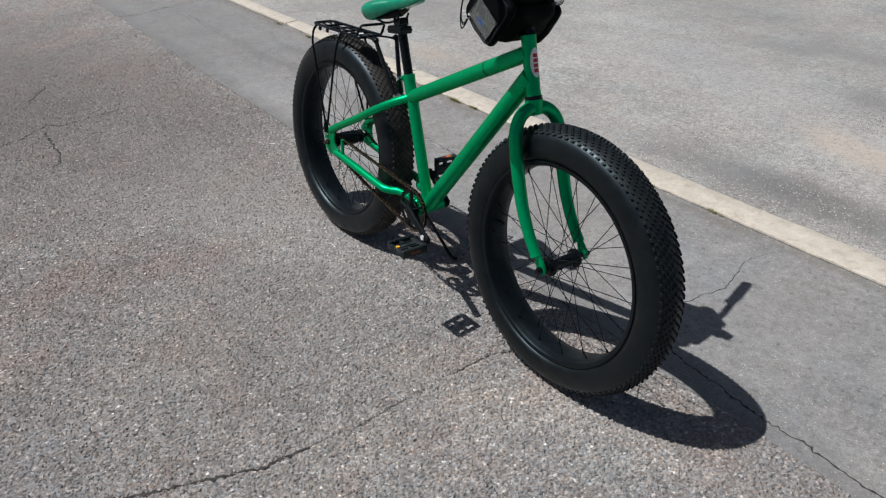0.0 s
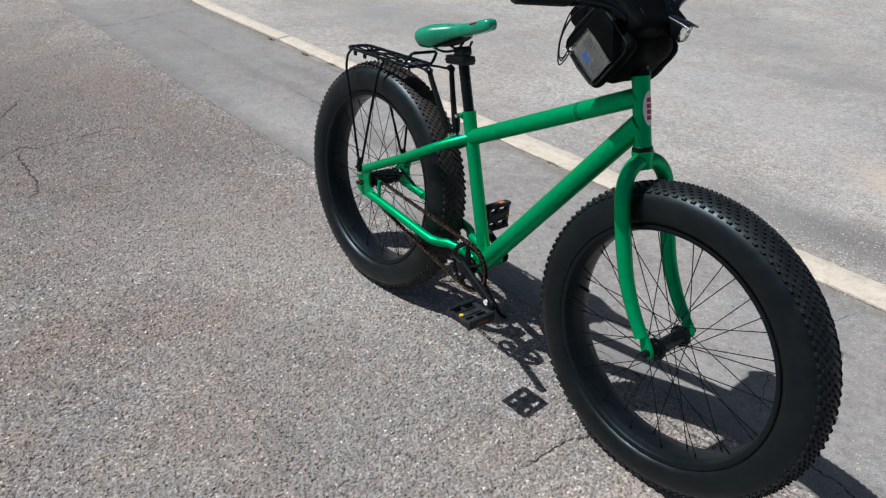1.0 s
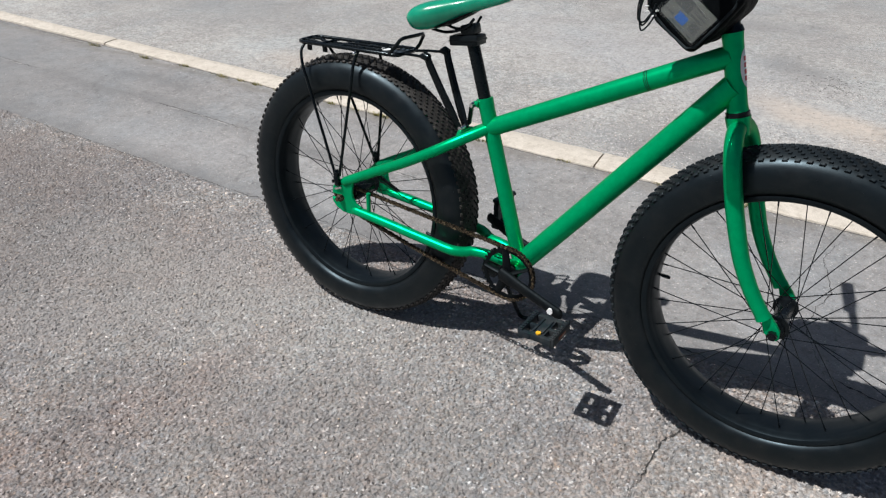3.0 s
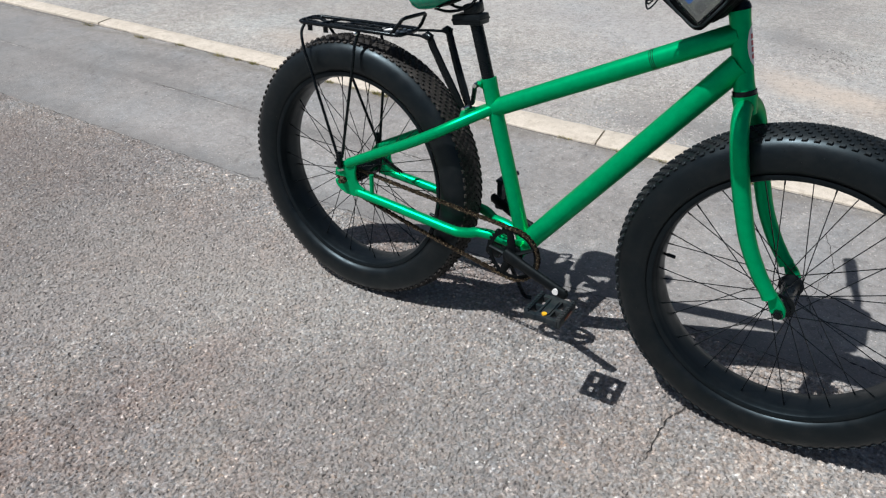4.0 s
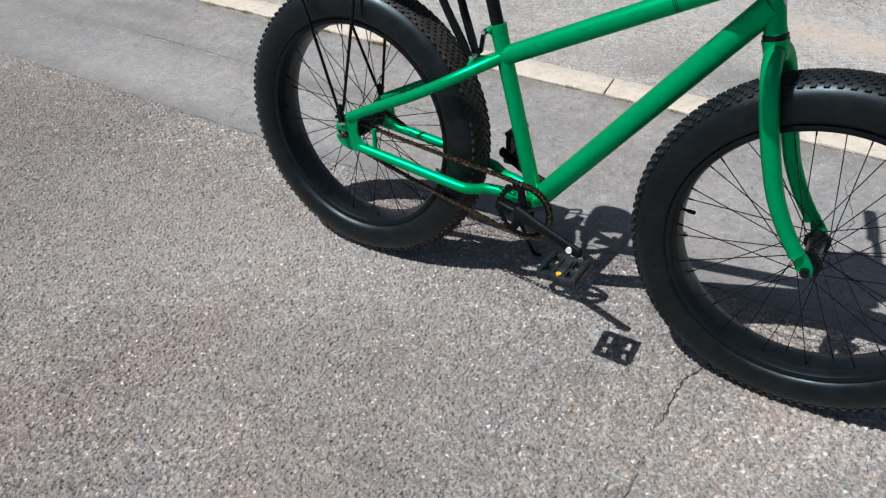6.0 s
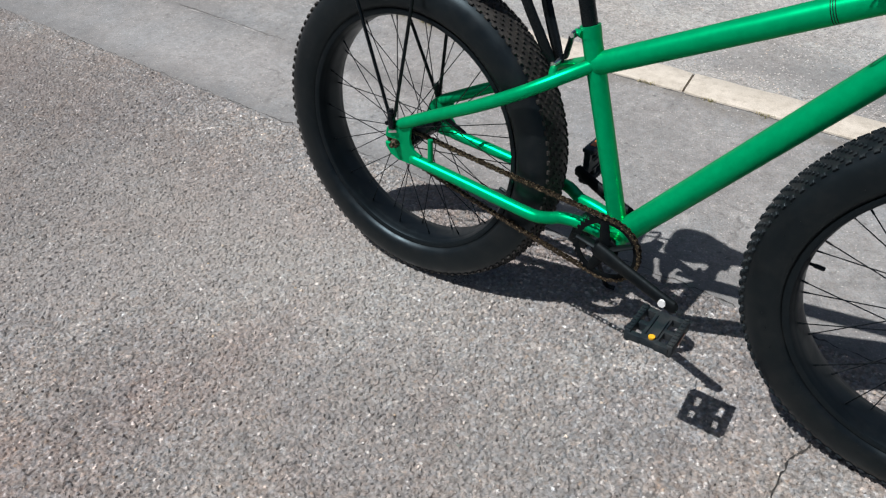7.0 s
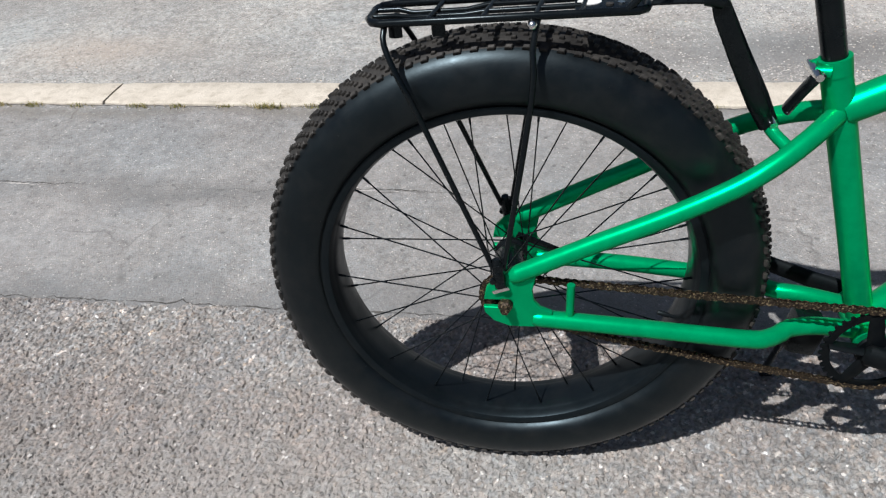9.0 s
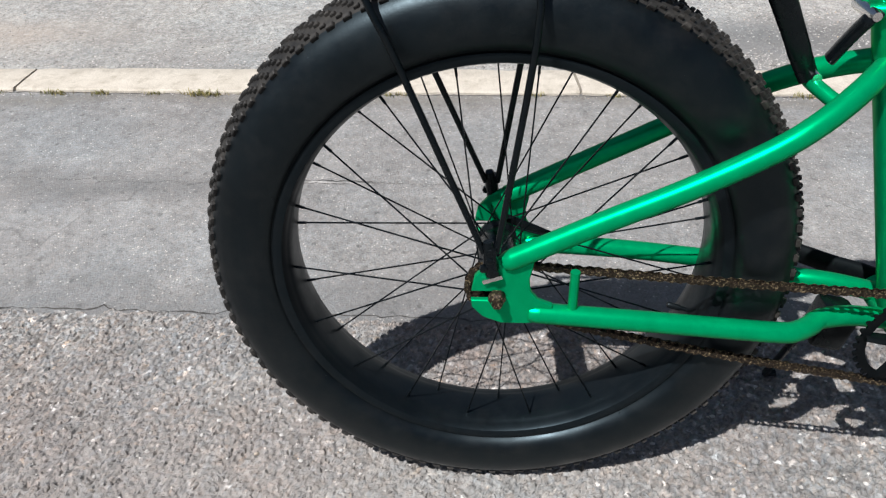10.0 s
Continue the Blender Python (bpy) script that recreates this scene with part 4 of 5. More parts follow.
for s, end in ((-1, PEDAL_R), (1, PEDAL_L)):
    a = Vector((BB.x, -0.082 if s < 0 else 0.074, BB.z))
    b = Vector((end.x, s * 0.126, end.z))
    way = (b - a).normalized()
    part("crank_arm", tube([a - way * 0.02, a - way * 0.014, a + way * 0.02, a.lerp(b, 0.3), a.lerp(b, 0.9), b + way * (0.024 if s < 0 else 0.010), b + way * (0.031 if s < 0 else 0.016)], [0.011, 0.0185, 0.0185, 0.0155, 0.0142, 0.0150, 0.008], 14, flat=(0.62, 1.0) if s < 0 else (0.62, 1.0)), M_CRANK, crankset, "flat black crank arm")
    part("crank_cap", lathe([(0.0078, -0.003), (0.0078, 0.003)], 18), M_WHITE if s < 0 else M_STEEL, crankset, "white cap on the crank end" if s < 0 else "", Matrix.Translation((end.x, s * 0.1365, end.z)))


def pedal(m, s):
    """A plastic platform pedal: centre block, two toothed cages joined by cross bars, four openings, reflectors and a yellow cap; the spindle runs along local y."""
    body = part("pedal", box(0.036, 0.094, 0.018, None, 0.005), M_PEDAL, bicycle, "dusty black plastic platform pedal", m)
    for k in (-1, 1):
        bm = box(0.013, 0.092, 0.026, Matrix.Translation((k * 0.040, 0, 0)), 0.0045)
        for i in range(9):
            for z in (-1, 1):
                add_box(bm, 0.007, 0.0050, 0.003, Matrix.Translation((k * 0.040, -0.040 + i * 0.0100, z * 0.0138)))
        part("cage", bm, M_PEDAL, body, "", m)
        part("reflector", box(0.004, 0.046 if s > 0 else 0.036, 0.014 if s > 0 else 0.008, Matrix.Translation((k * 0.0455, 0, 0)), 0.001), M_AMBER if s > 0 else M_SHADED_AMBER, body, "amber reflector", m)
        for y, w in ((-0.042, 0.012), (-0.004, 0.011), (0.040, 0.013)):
            part("cross_bar", box(0.026, w, 0.016, Matrix.Translation((k * 0.026, y, 0)), 0.0015), M_PEDAL, body, "", m)
        part("rib", box(0.004, 0.060, 0.024, Matrix.Translation((k * 0.011, 0.004 * s, 0)), 0.001), M_PEDAL, body, "", m)
    part("end_cap", lathe([(0.005, -0.003), (0.0062, -0.001), (0.0062, 0.003)] if s < 0 else [(0.0062, -0.003), (0.0062, 0.001), (0.005, 0.003)], 16), M_YELLOW, body, "yellow end cap", m @ Matrix.Translation((0.004, s * 0.038, 0.0105)) @ Matrix.Rotation(radians(90), 4, "X"))
    return body


pedal(Matrix.Translation((PEDAL_R.x + 0.021, -0.210, PEDAL_R.z - 0.002)) @ pose(0, 0, 0, 0, -2, 0), -1)
pedal(Matrix.Translation((PEDAL_L.x, 0.194, PEDAL_L.z + 0.004)) @ pose(0, 0, 0, 0, 90, 0), 1)


def chain():
    """Plates and rollers round ring and cog."""
    c0, r0, c1, r1 = Vector((BB.x, 0, BB.z)), 0.0735, Vector((REAR.x, 0, REAR.z)), 0.0365
    d = (c1 - c0).length
    base = math.atan2(c1.z - c0.z, c1.x - c0.x)
    off = math.acos((r0 - r1) / d)
    path = []
    on = lambda c, r, u: Vector((c.x + r * math.cos(u), 0, c.z + r * math.sin(u)))  # noqa: E731
    a0, a1 = base - off, base + off
    top, low = (a0, a1) if math.sin(a0) > math.sin(a1) else (a1, a0)
    sag = lambda p, t, a: p - Vector((0, 0, a * math.sin(math.pi * t)))  # noqa: E731
    p, q = on(c1, r1, top), on(c0, r0, top)
    path += [sag(p.lerp(q, k / 40), k / 40, 0.002) for k in range(40)]
    t0, t1 = top % (2 * math.pi), low % (2 * math.pi)
    sweep0 = (t1 - t0) % (2 * math.pi) - 2 * math.pi
    path += [on(c0, r0, t0 + sweep0 * k / 40) for k in range(40)]
    p, q = on(c0, r0, low), on(c1, r1, low)
    path += [sag(p.lerp(q, k / 40), k / 40, 0.006) for k in range(40)]
    sweep1 = (t0 - t1) % (2 * math.pi) - 2 * math.pi
    path += [on(c1, r1, t1 + sweep1 * k / 20) for k in range(20)]
    dist = [0.0]
    for a, b in zip(path, path[1:] + path[:1]):
        dist.append(dist[-1] + (b - a).length)
    count = round(dist[-1] / 0.0127 / 2) * 2
    xs, zs = [p.x for p in path] + [path[0].x], [p.z for p in path] + [path[0].z]
    at = [Vector((np.interp(dist[-1] * k / count, dist, xs), RING_Y, np.interp(dist[-1] * k / count, dist, zs))) for k in range(count)]
    bm = bmesh.new()
    for k, a in enumerate(at):
        b = at[(k + 1) % count]
        way = (b - a).normalized()
        up = Vector((-way.z, 0, way.x))
        wide = 0.0042 if k % 2 else 0.0030
        for s in (-1, 1):
            out = []
            for f, h in ((-0.22, 0.0), (-0.12, 0.0038), (0.14, 0.0043), (0.5, 0.0026), (0.86, 0.0043), (1.12, 0.0038), (1.22, 0.0), (1.12, -0.0038), (0.86, -0.0043), (0.5, -0.0026), (0.14, -0.0043), (-0.12, -0.0038)):
                out.append(a + (b - a) * f + up * h + Vector((0, s * wide, 0)))
            front = [bm.verts.new(p + Vector((0, s * 0.0011, 0))) for p in out]
            back = [bm.verts.new(p) for p in out]
            bm.faces.new(front)
            for i in range(len(out)):
                j = (i + 1) % len(out)
                bm.faces.new((front[i], front[j], back[j], back[i]))
        sweep(bm, [a - Vector((0, 0.0052, 0)), a + Vector((0, 0.0052, 0))], 0.0028, 6)
    return bm


part("chain", chain(), M_CHAIN, bicycle, "rusty roller chain")

# kickstand
kick = part("kickstand", box(0.046, 0.05, 0.062, Matrix.Translation((0.484, 0.0, 0.282)) @ pose(0, 0, 0, 0, 12, 0), 0.008), M_STEEL, bicycle, "thin black kickstand propped on the asphalt")
part("stand_leg", tube([(0.480, 0.020, 0.275), (0.480, 0.036, 0.252), (0.498, 0.156, 0.036), (0.502, 0.167, 0.0225), (0.520, 0.171, 0.0215)], 0.0062, 12), M_STEEL, kick)

# seat post, light, saddle
UP_SEAT = (SEAT_TOP - BB).normalized()
POST_TOP = SEAT_TOP + UP_SEAT * 0.17
post = part("seat_post", tube([SEAT_TOP - UP_SEAT * 0.02, POST_TOP], 0.0155, 18), M_STEEL, bicycle, "black steel seat post")
part("clamp_lever", tube([(0.413, -0.018, 0.716), (0.405, -0.020, 0.709), (0.400, -0.014, 0.697), (0.393, -0.006, 0.678), (0.386, 0.002, 0.658)], 0.0080, 10, smooth=4, flat=(1.2, 0.7)), M_STEEL, post, "black quick release lever")
part("lever_bolt", tube([(0.408, -0.030, 0.714), (0.408, -0.022, 0.714), (0.408, 0.020, 0.714), (0.408, 0.026, 0.714)], [0.005, 0.0068, 0.0068, 0.005], 14), M_CHROME, post)
LIGHT = SEAT_TOP + UP_SEAT * 0.148
lamp_m = Matrix.Translation(LIGHT + Vector((-0.012, 0, -0.004))) @ pose(0, 0, 0, 0, -7, 0)
tail = part("tail_light", box(0.080, 0.046, 0.025, lamp_m, 0.006), M_PLASTIC, bicycle, "small black tail light clamped round the seat post")
part("light_band", box(0.081, 0.049, 0.004, lamp_m, 0.001), M_STEEL, tail)
part("red_lens", box(0.010, 0.036, 0.016, lamp_m @ Matrix.Translation((-0.037, 0, 0)), 0.003), M_REDLENS, tail, "dark red lens")
cl = part("saddle_clamp", box(0.040, 0.036, 0.026, Matrix.Translation(POST_TOP + Vector((0.002, 0, 0.0))) @ pose(0, 0, 0, 0, -14, 0), 0.006), M_STEEL, bicycle)


def saddle_mesh():
    bm = bmesh.new()
    rings = []
    prof = [(0.0, 0.046, 0.022), (0.012, 0.068, 0.042), (0.04, 0.082, 0.056), (0.09, 0.082, 0.058), (0.14, 0.062, 0.050), (0.19, 0.040, 0.040), (0.25, 0.030, 0.037), (0.30, 0.027, 0.037), (0.335, 0.024, 0.034), (0.350, 0.015, 0.022)]
    run = spline([(a * 0.80, b * 0.88, c * 1.12) for a, b, c in prof], 4)
    for l, w, h in run:
        ring = []
        lift = 0.008 * math.cos(l / 0.29 * math.pi * 1.1)
        for k in range(24):
            u = 2 * math.pi * k / 24
            c, s = math.cos(u), math.sin(u)
            y = w * (abs(c) ** 0.75) * (1 if c >= 0 else -1)
            z = (h * 0.5) * (abs(s) ** 0.8) if s >= 0 else -h * (0.5 + 0.16 * max(0.0, 1 - abs(l - 0.08) / 0.13)) * (abs(s) ** 0.55)
            if s < 0:
                y *= 0.93
            z -= 0.004 * (1 - abs(c)) * (1 if s > 0 else -1.5)
            ring.append(bm.verts.new((l, y, z + lift)))
        rings.append(ring)
    for r, q in zip(rings, rings[1:]):
        for k in range(24):
            bm.faces.new((r[k], r[(k + 1) % 24], q[(k + 1) % 24], q[k]))
    bm.faces.new(rings[0])
    bm.faces.new(rings[-1])
    return bm


SADDLE_M = Matrix.Translation((0.229, 0, 0.890)) @ pose(0, 0, 0, 0, -21.5, 0)
saddle = part("saddle", saddle_mesh(), M_SADDLE, bicycle, "glossy green vinyl saddle tipped nose up", SADDLE_M, 60)
part("saddle_base", tube([(0.03, 0, -0.022), (0.08, 0, -0.027), (0.13, 0, -0.024), (0.17, 0, -0.020), (0.25, 0, -0.014)], [0.036, 0.056, 0.042, 0.026, 0.017], 18, flat=(1.0, 0.1)), M_CLOTH, saddle, "black plastic underside", SADDLE_M)
for s in (-1, 1):
    part("saddle_rail", tube([(0.055, s * 0.032, -0.028), (0.09, s * 0.026, -0.046), (0.140, s * 0.021, -0.050), (0.168, s * 0.016, -0.036)], 0.0036, 8, smooth=4), M_STEEL, saddle, "black rail", SADDLE_M)
    part("saddle_stud", lathe([(0.008, -0.002), (0.010, 0.0), (0.007, 0.003)], 16, "z"), M_CHROME, saddle, "bright stud at the saddle's tail", SADDLE_M @ Matrix.Translation((0.0105, s * 0.050, 0.013)) @ pose(0, 0, 0, -s * 40, -50, 0))
    part("saddle_mark", box(0.024, 0.0015, 0.005, SADDLE_M @ Matrix.Translation((0.226, s * 0.0235, 0.0040)) @ pose(0, 0, 0, -s * 30, 0, -s * 6)), M_REDINK, saddle, "small red mark")

# rear rack
RZ = lambda x: 0.7950 + 0.035 * (x + 0.15)  # noqa: E731


def rack_pt(x, y, dz=0.0):
    return (x, y, RZ(x) + dz)


loop = [rack_pt(-0.134, -0.041), rack_pt(0.182, -0.045), rack_pt(0.192, -0.038), rack_pt(0.195, -0.026), rack_pt(0.195, 0.026), rack_pt(0.192, 0.036), rack_pt(0.182, 0.044), rack_pt(-0.134, 0.042), rack_pt(-0.147, 0.036), rack_pt(-0.153, 0.022), rack_pt(-0.153, -0.020), rack_pt(-0.147, -0.034)]
rack = part("rear_rack", tube(loop, 0.0052, 12, closed=True), M_STEEL, bicycle, "black tubular steel rear rack over the tyre")
for y in (-0.012, 0.016):
    part("rack_rail", tube([rack_pt(-0.152, y), rack_pt(-0.12, y), rack_pt(-0.1, y * 0.7, -0.004), rack_pt(-0.03, y * 0.7, -0.004), rack_pt(0.0, y), rack_pt(0.116, y)], 0.0036, 10), M_STEEL, rack)
for x in (-0.075, -0.005, 0.06, 0.115):
    part("rack_bar", tube([rack_pt(x, -0.042), rack_pt(x + 0.012, 0.043)], 0.0036, 10), M_STEEL, rack)
plate_bm = box(0.084, 0.080, 0.0022, Matrix.Translation(rack_pt(0.150, 0.000, -0.001)) @ pose(0, 0, 0, 0, -1.4, 0), 0.0006)
part("rack_plate", plate_bm, M_STEEL, rack, "stamped black plate")
part("plate_sticker", tube([rack_pt(0.126, -0.002, 0.0002), rack_pt(0.126, -0.002, 0.0016)], 0.0150, 20, flat=(1.0, 0.8)), M_WHITE, rack, "white oval sticker")
for x, y in ((0.150, -0.016), (0.152, 0.016), (0.164, -0.012), (0.166, 0.018), (0.180, -0.014), (0.181, 0.016)):
    part("plate_bolt", tube([rack_pt(x, y, 0.0), rack_pt(x, y, 0.0022)], 0.0048, 12), M_CHROME if x > 0.16 else M_CRACK, rack)
part("rack_hoop", tube([rack_pt(0.168, -0.045), (0.182, -0.045, 0.822), (0.204, -0.044, 0.8475), (0.209, -0.038, 0.851), (0.216, 0.036, 0.851), (0.214, 0.043, 0.8465), (0.202, 0.043, 0.822), rack_pt(0.190, 0.043)], 0.0046, 10), M_STEEL, rack, "upright hoop at the front of the rack")
for y, top, foot in ((-0.018, (0.275, -0.030, 0.811), (0.364, -0.008, 0.638)), (0.028, (0.281, 0.050, 0.811), (0.372, 0.010, 0.637))):
    part("rack_arm", tube([rack_pt(0.2, y), (0.235, (y + top[1]) / 2, 0.810), (top[0] - 0.004, top[1], top[2])], 0.0036, 8), M_STEEL, rack)
    part("arm_knuckle", tube([Vector(top) + Vector((-0.018, 0, 0.001)), Vector(top) + Vector((-0.006, 0, 0.004)), Vector(top) + Vector((0.006, 0, 0))], [0.006, 0.011, 0.010], 10), M_STEEL, rack)
    a, b = Vector(top), Vector(foot)
    part("rack_strut", tube([a + Vector((0, 0, 0.004)), a.lerp(b, 0.1) - Vector((0.001, 0, 0)), a.lerp(b, 0.45) - Vector((0.002, 0, 0)), a.lerp(b, 0.8) - Vector((0.001, 0, 0)), b], [0.009, 0.0100, 0.0105, 0.0110, 0.0085], 10, flat=(1.15, 0.5)), M_STEEL, rack, "flat black strut down to the frame")
part("strut_bolt", cyl((0.370, -0.018, 0.643), (0.370, 0.020, 0.643), 0.0055, 10), M_CHROME, rack)
for s in (-1, 1):
    c = 0.002
    part("rack_stay", tube([rack_pt(-0.130, s * 0.038 + c, -0.004), (-0.130, s * 0.054 + c, 0.772), (-0.112, s * 0.069 + c, 0.732), (-0.088, s * 0.072, 0.680), (0.004, s * 0.088, 0.452)], 0.0042, 10, smooth=3), M_STEEL, rack, "black stay rod")
    part("rack_stay", tube([rack_pt(0.064, s * 0.043 + c, -0.002), (0.058, s * 0.058 + c, 0.764), (0.057, s * 0.071, 0.700), (0.020, s * 0.088, 0.452)], 0.0042, 10, smooth=3), M_STEEL, rack, "black stay rod")
    part("stay_bolt", tube([(0.057, s * 0.046 + c, 0.793), (0.057, s * 0.051 + c, 0.793), (0.057, s * 0.0545 + c, 0.793), (0.057, s * 0.0565 + c, 0.793), (0.057, s * 0.0575 + c, 0.793)], [0.0064, 0.0064, 0.0055, 0.0036, 0.0012], 16), M_CHROME, rack, "bright bolt head")
    part("stay_foot", tube([(0.009, s * 0.088, 0.468), (0.012, s * 0.091, 0.446), (0.015, s * 0.092, 0.422)], [0.006, 0.0095, 0.0085], 10), M_STEEL, rack)
    for x, z in ((0.012, 0.446), (0.018, 0.428), (0.004, 0.434)):
        part("foot_bolt", tube([(x, s * 0.094, z), (x, s * 0.0995, z), (x, s * 0.1005, z)], [0.0052, 0.0050, 0.0030], 8), M_STEEL, rack)
    part("stay_foot", tube([(0.014, s * 0.083, 0.456), (0.014, s * 0.099, 0.456)], 0.0065, 8), M_STEEL, rack)
for x in (-0.118, -0.062):
    part("rack_lug", tube([rack_pt(x, -0.030, -0.002), rack_pt(x, -0.030, -0.022)], 0.006, 8, flat=(1.5, 0.7)), M_STEEL, rack)

# stem and bars, turned with the fork
stem = part("stem", tube([HEAD_TOP + HEAD_UP * 0.008, HEAD_TOP + HEAD_UP * 0.12, HEAD_TOP + HEAD_UP * 0.145], [0.0165, 0.0165, 0.012], 18), M_STEEL, bicycle, "black stem", STEER)
BAR = Vector((0.975, 0, 1.070))
part("stem_neck", tube([HEAD_TOP + HEAD_UP * 0.115, BAR], 0.017, 16), M_STEEL, stem, "", STEER)
bar_line = [(0.897, -0.335, 1.132), (0.920, -0.23, 1.127), (0.950, -0.13, 1.114), (0.968, -0.075, 1.085), (0.975, -0.035, 1.071), (0.975, 0.035, 1.071), (0.968, 0.075, 1.085), (0.950, 0.13, 1.114), (0.920, 0.23, 1.127), (0.897, 0.335, 1.132)]
bars = part("handlebar", tube(bar_line, 0.0111, 14, smooth=6), M_STEEL, bicycle, "black riser handlebar", STEER)
for s in (-1, 1):
    a, b = Vector((0.8960, s * 0.338, 1.1320)), Vector((0.9235, s * 0.215, 1.1265))
    runs, radii = [a], [0.0155]
    for k in range(15):
        for d, r in ((0.010, 0.0170), (0.016, 0.0182), (0.042, 0.0182), (0.048, 0.0170)):
            runs.append(a.lerp(b, 0.03 + 0.0625 * k + d))
            radii.append(r)
    bm = tube(runs + [b], radii + [0.0170], 18)
    part("grip", bm, M_PLASTIC, bars, "ribbed black rubber grip", STEER)
    part("grip_end", tube([a + (a - b).normalized() * 0.001, a], 0.0145, 16), M_CLOTH_TRIM, bars, "", STEER)
    part("lever_mount", tube([b + Vector((0.0, -s * 0.008, 0)), b + Vector((0.0, -s * 0.030, 0))], 0.0175, 14), M_STEEL, bars, "", STEER)

# headlight on the bar
LAMP_M = STEER @ Matrix.Translation((1.012, 0.040, 1.072)) @ pose(0, 0, 0, 0, 16, 0) @ Matrix.Diagonal((1.15, 0.72, 0.92, 1))


def lamp_shell():
    """A squared shell, small at the back, flared at the front, with a peak over the lens."""
    bm = bmesh.new()
    rings = []
    for x, w, h, peak in ((-0.050, 0.014, 0.013, 0), (-0.044, 0.019, 0.018, 0), (-0.010, 0.023, 0.020, 0), (0.016, 0.028, 0.0235, 0), (0.024, 0.0285, 0.024, 0.012), (0.0235, 0.0255, 0.021, 0.010), (0.008, 0.018, 0.014, 0)):
        ring = []
        for k in range(24):
            u = 2 * math.pi * (k + 0.5) / 24
            c, q = math.cos(u), math.sin(u)
            y, z = w * abs(c) ** 0.45 * (1 if c > 0 else -1), h * abs(q) ** 0.45 * (1 if q > 0 else -1)
            ring.append(bm.verts.new((x + (peak if z > h * 0.7 else 0.0), y, z)))
        rings.append(ring)
    for r, q in zip(rings, rings[1:]):
        for k in range(24):
            bm.faces.new((r[k], r[(k + 1) % 24], q[(k + 1) % 24], q[k]))
    bm.faces.new(rings[0])
    bm.faces.new(rings[-1])
    return bm


light = part("headlight", lamp_shell(), M_STEEL, bicycle, "squared black headlight with a faceted clear lens", LAMP_M, 30)
part("light_reflector", tube([(0.0085, 0, 0), (0.0205, 0, 0)], [0.010, 0.0215], 8, flat=(1.05, 0.85)), M_REFLECT, light, "silver reflector", LAMP_M)
part("light_lens", lathe([(0.001, 0.031), (0.012, 0.030), (0.0225, 0.0265), (0.0235, 0.0225), (0.001, 0.0235)], 9, "z"), M_LENS, light, "clear faceted lens", LAMP_M @ Matrix.Rotation(radians(90), 4, "Y"), 10)
part("light_bracket", tube([(-0.02, 0, 0.012), (-0.036, -0.004, 0.03), (-0.046, -0.006, 0.045)], 0.009, 10), M_STEEL, light, "", LAMP_M)

# ---------------------------------------------------------------- bag on the bars
BAG_C = Vector((0.905, 0.006, 1.035))
BAG_U, BAG_V = Vector((0.791, 0, -0.612)), Vector((0.612, 0, 0.791))
BAG_M = Matrix(((BAG_U.x, 0, BAG_V.x, BAG_C.x), (0, 1, 0, BAG_C.y), (BAG_U.z, 0, BAG_V.z, BAG_C.z), (0, 0, 0, 1)))
bag = tagged(empty("handlebar_bag", BAG_C), "black nylon bag with a clear card pocket, strapped behind the bars", "bag")


def soft_box(sx, sy, sz, m, bulge, seed, corner=0.018):
    """A cloth box with swollen sides and wrinkles."""
    bm = bmesh.new()
    bmesh.ops.create_cube(bm, size=1.0)
    bmesh.ops.subdivide_edges(bm, edges=bm.edges[:], cuts=11, use_grid_fill=True)
    for v in bm.verts:
        p = v.co * 2
        q = Vector((p.x * sx / 2, p.y * sy / 2, p.z * sz / 2))
        lim = Vector((sx / 2 - corner, sy / 2 - corner, sz / 2 - corner))
        core = Vector((max(-lim.x, min(lim.x, q.x)), max(-lim.y, min(lim.y, q.y)), max(-lim.z, min(lim.z, q.z))))
        d = q - core
        if d.length > 1e-6:
            q = core + d.normalized() * corner
        flat = (1 - p.x**2) * (1 - p.y**2) + (1 - p.y**2) * (1 - p.z**2) + (1 - p.x**2) * (1 - p.z**2)
        n = q.normalized()
        q += n * (bulge * flat + 0.003 * noise.noise(q * 28 + Vector((seed, 0, 0))) + 0.0015 * noise.noise(q * 80 + Vector((seed, 3, 0))))
        v.co = q
    bm.transform(m)
    return bm


part("body", soft_box(0.166, 0.168, 0.134, BAG_M @ Matrix.Translation((0.006, 0.0, -0.004)), 0.006, 1.0, 0.036), M_CLOTH, bag, "black nylon body", None, 70)
part("lid", soft_box(0.156, 0.176, 0.045, BAG_M @ Matrix.Translation((-0.018, 0.0, 0.080)), 0.004, 2.0, 0.014), M_CLOTH, bag, "black nylon lid", None, 70)
part("side_pocket", soft_box(0.134, 0.034, 0.140, BAG_M @ Matrix.Translation((0.018, -0.089, -0.002)), 0.004, 3.0, 0.016), M_CLOTH, bag, "flat side pocket", None, 70)
part("side_pocket", soft_box(0.138, 0.050, 0.136, BAG_M @ Matrix.Translation((0.020, 0.080, -0.020)), 0.004, 4.0, 0.024), M_CLOTH, bag, "flat side pocket", None, 70)
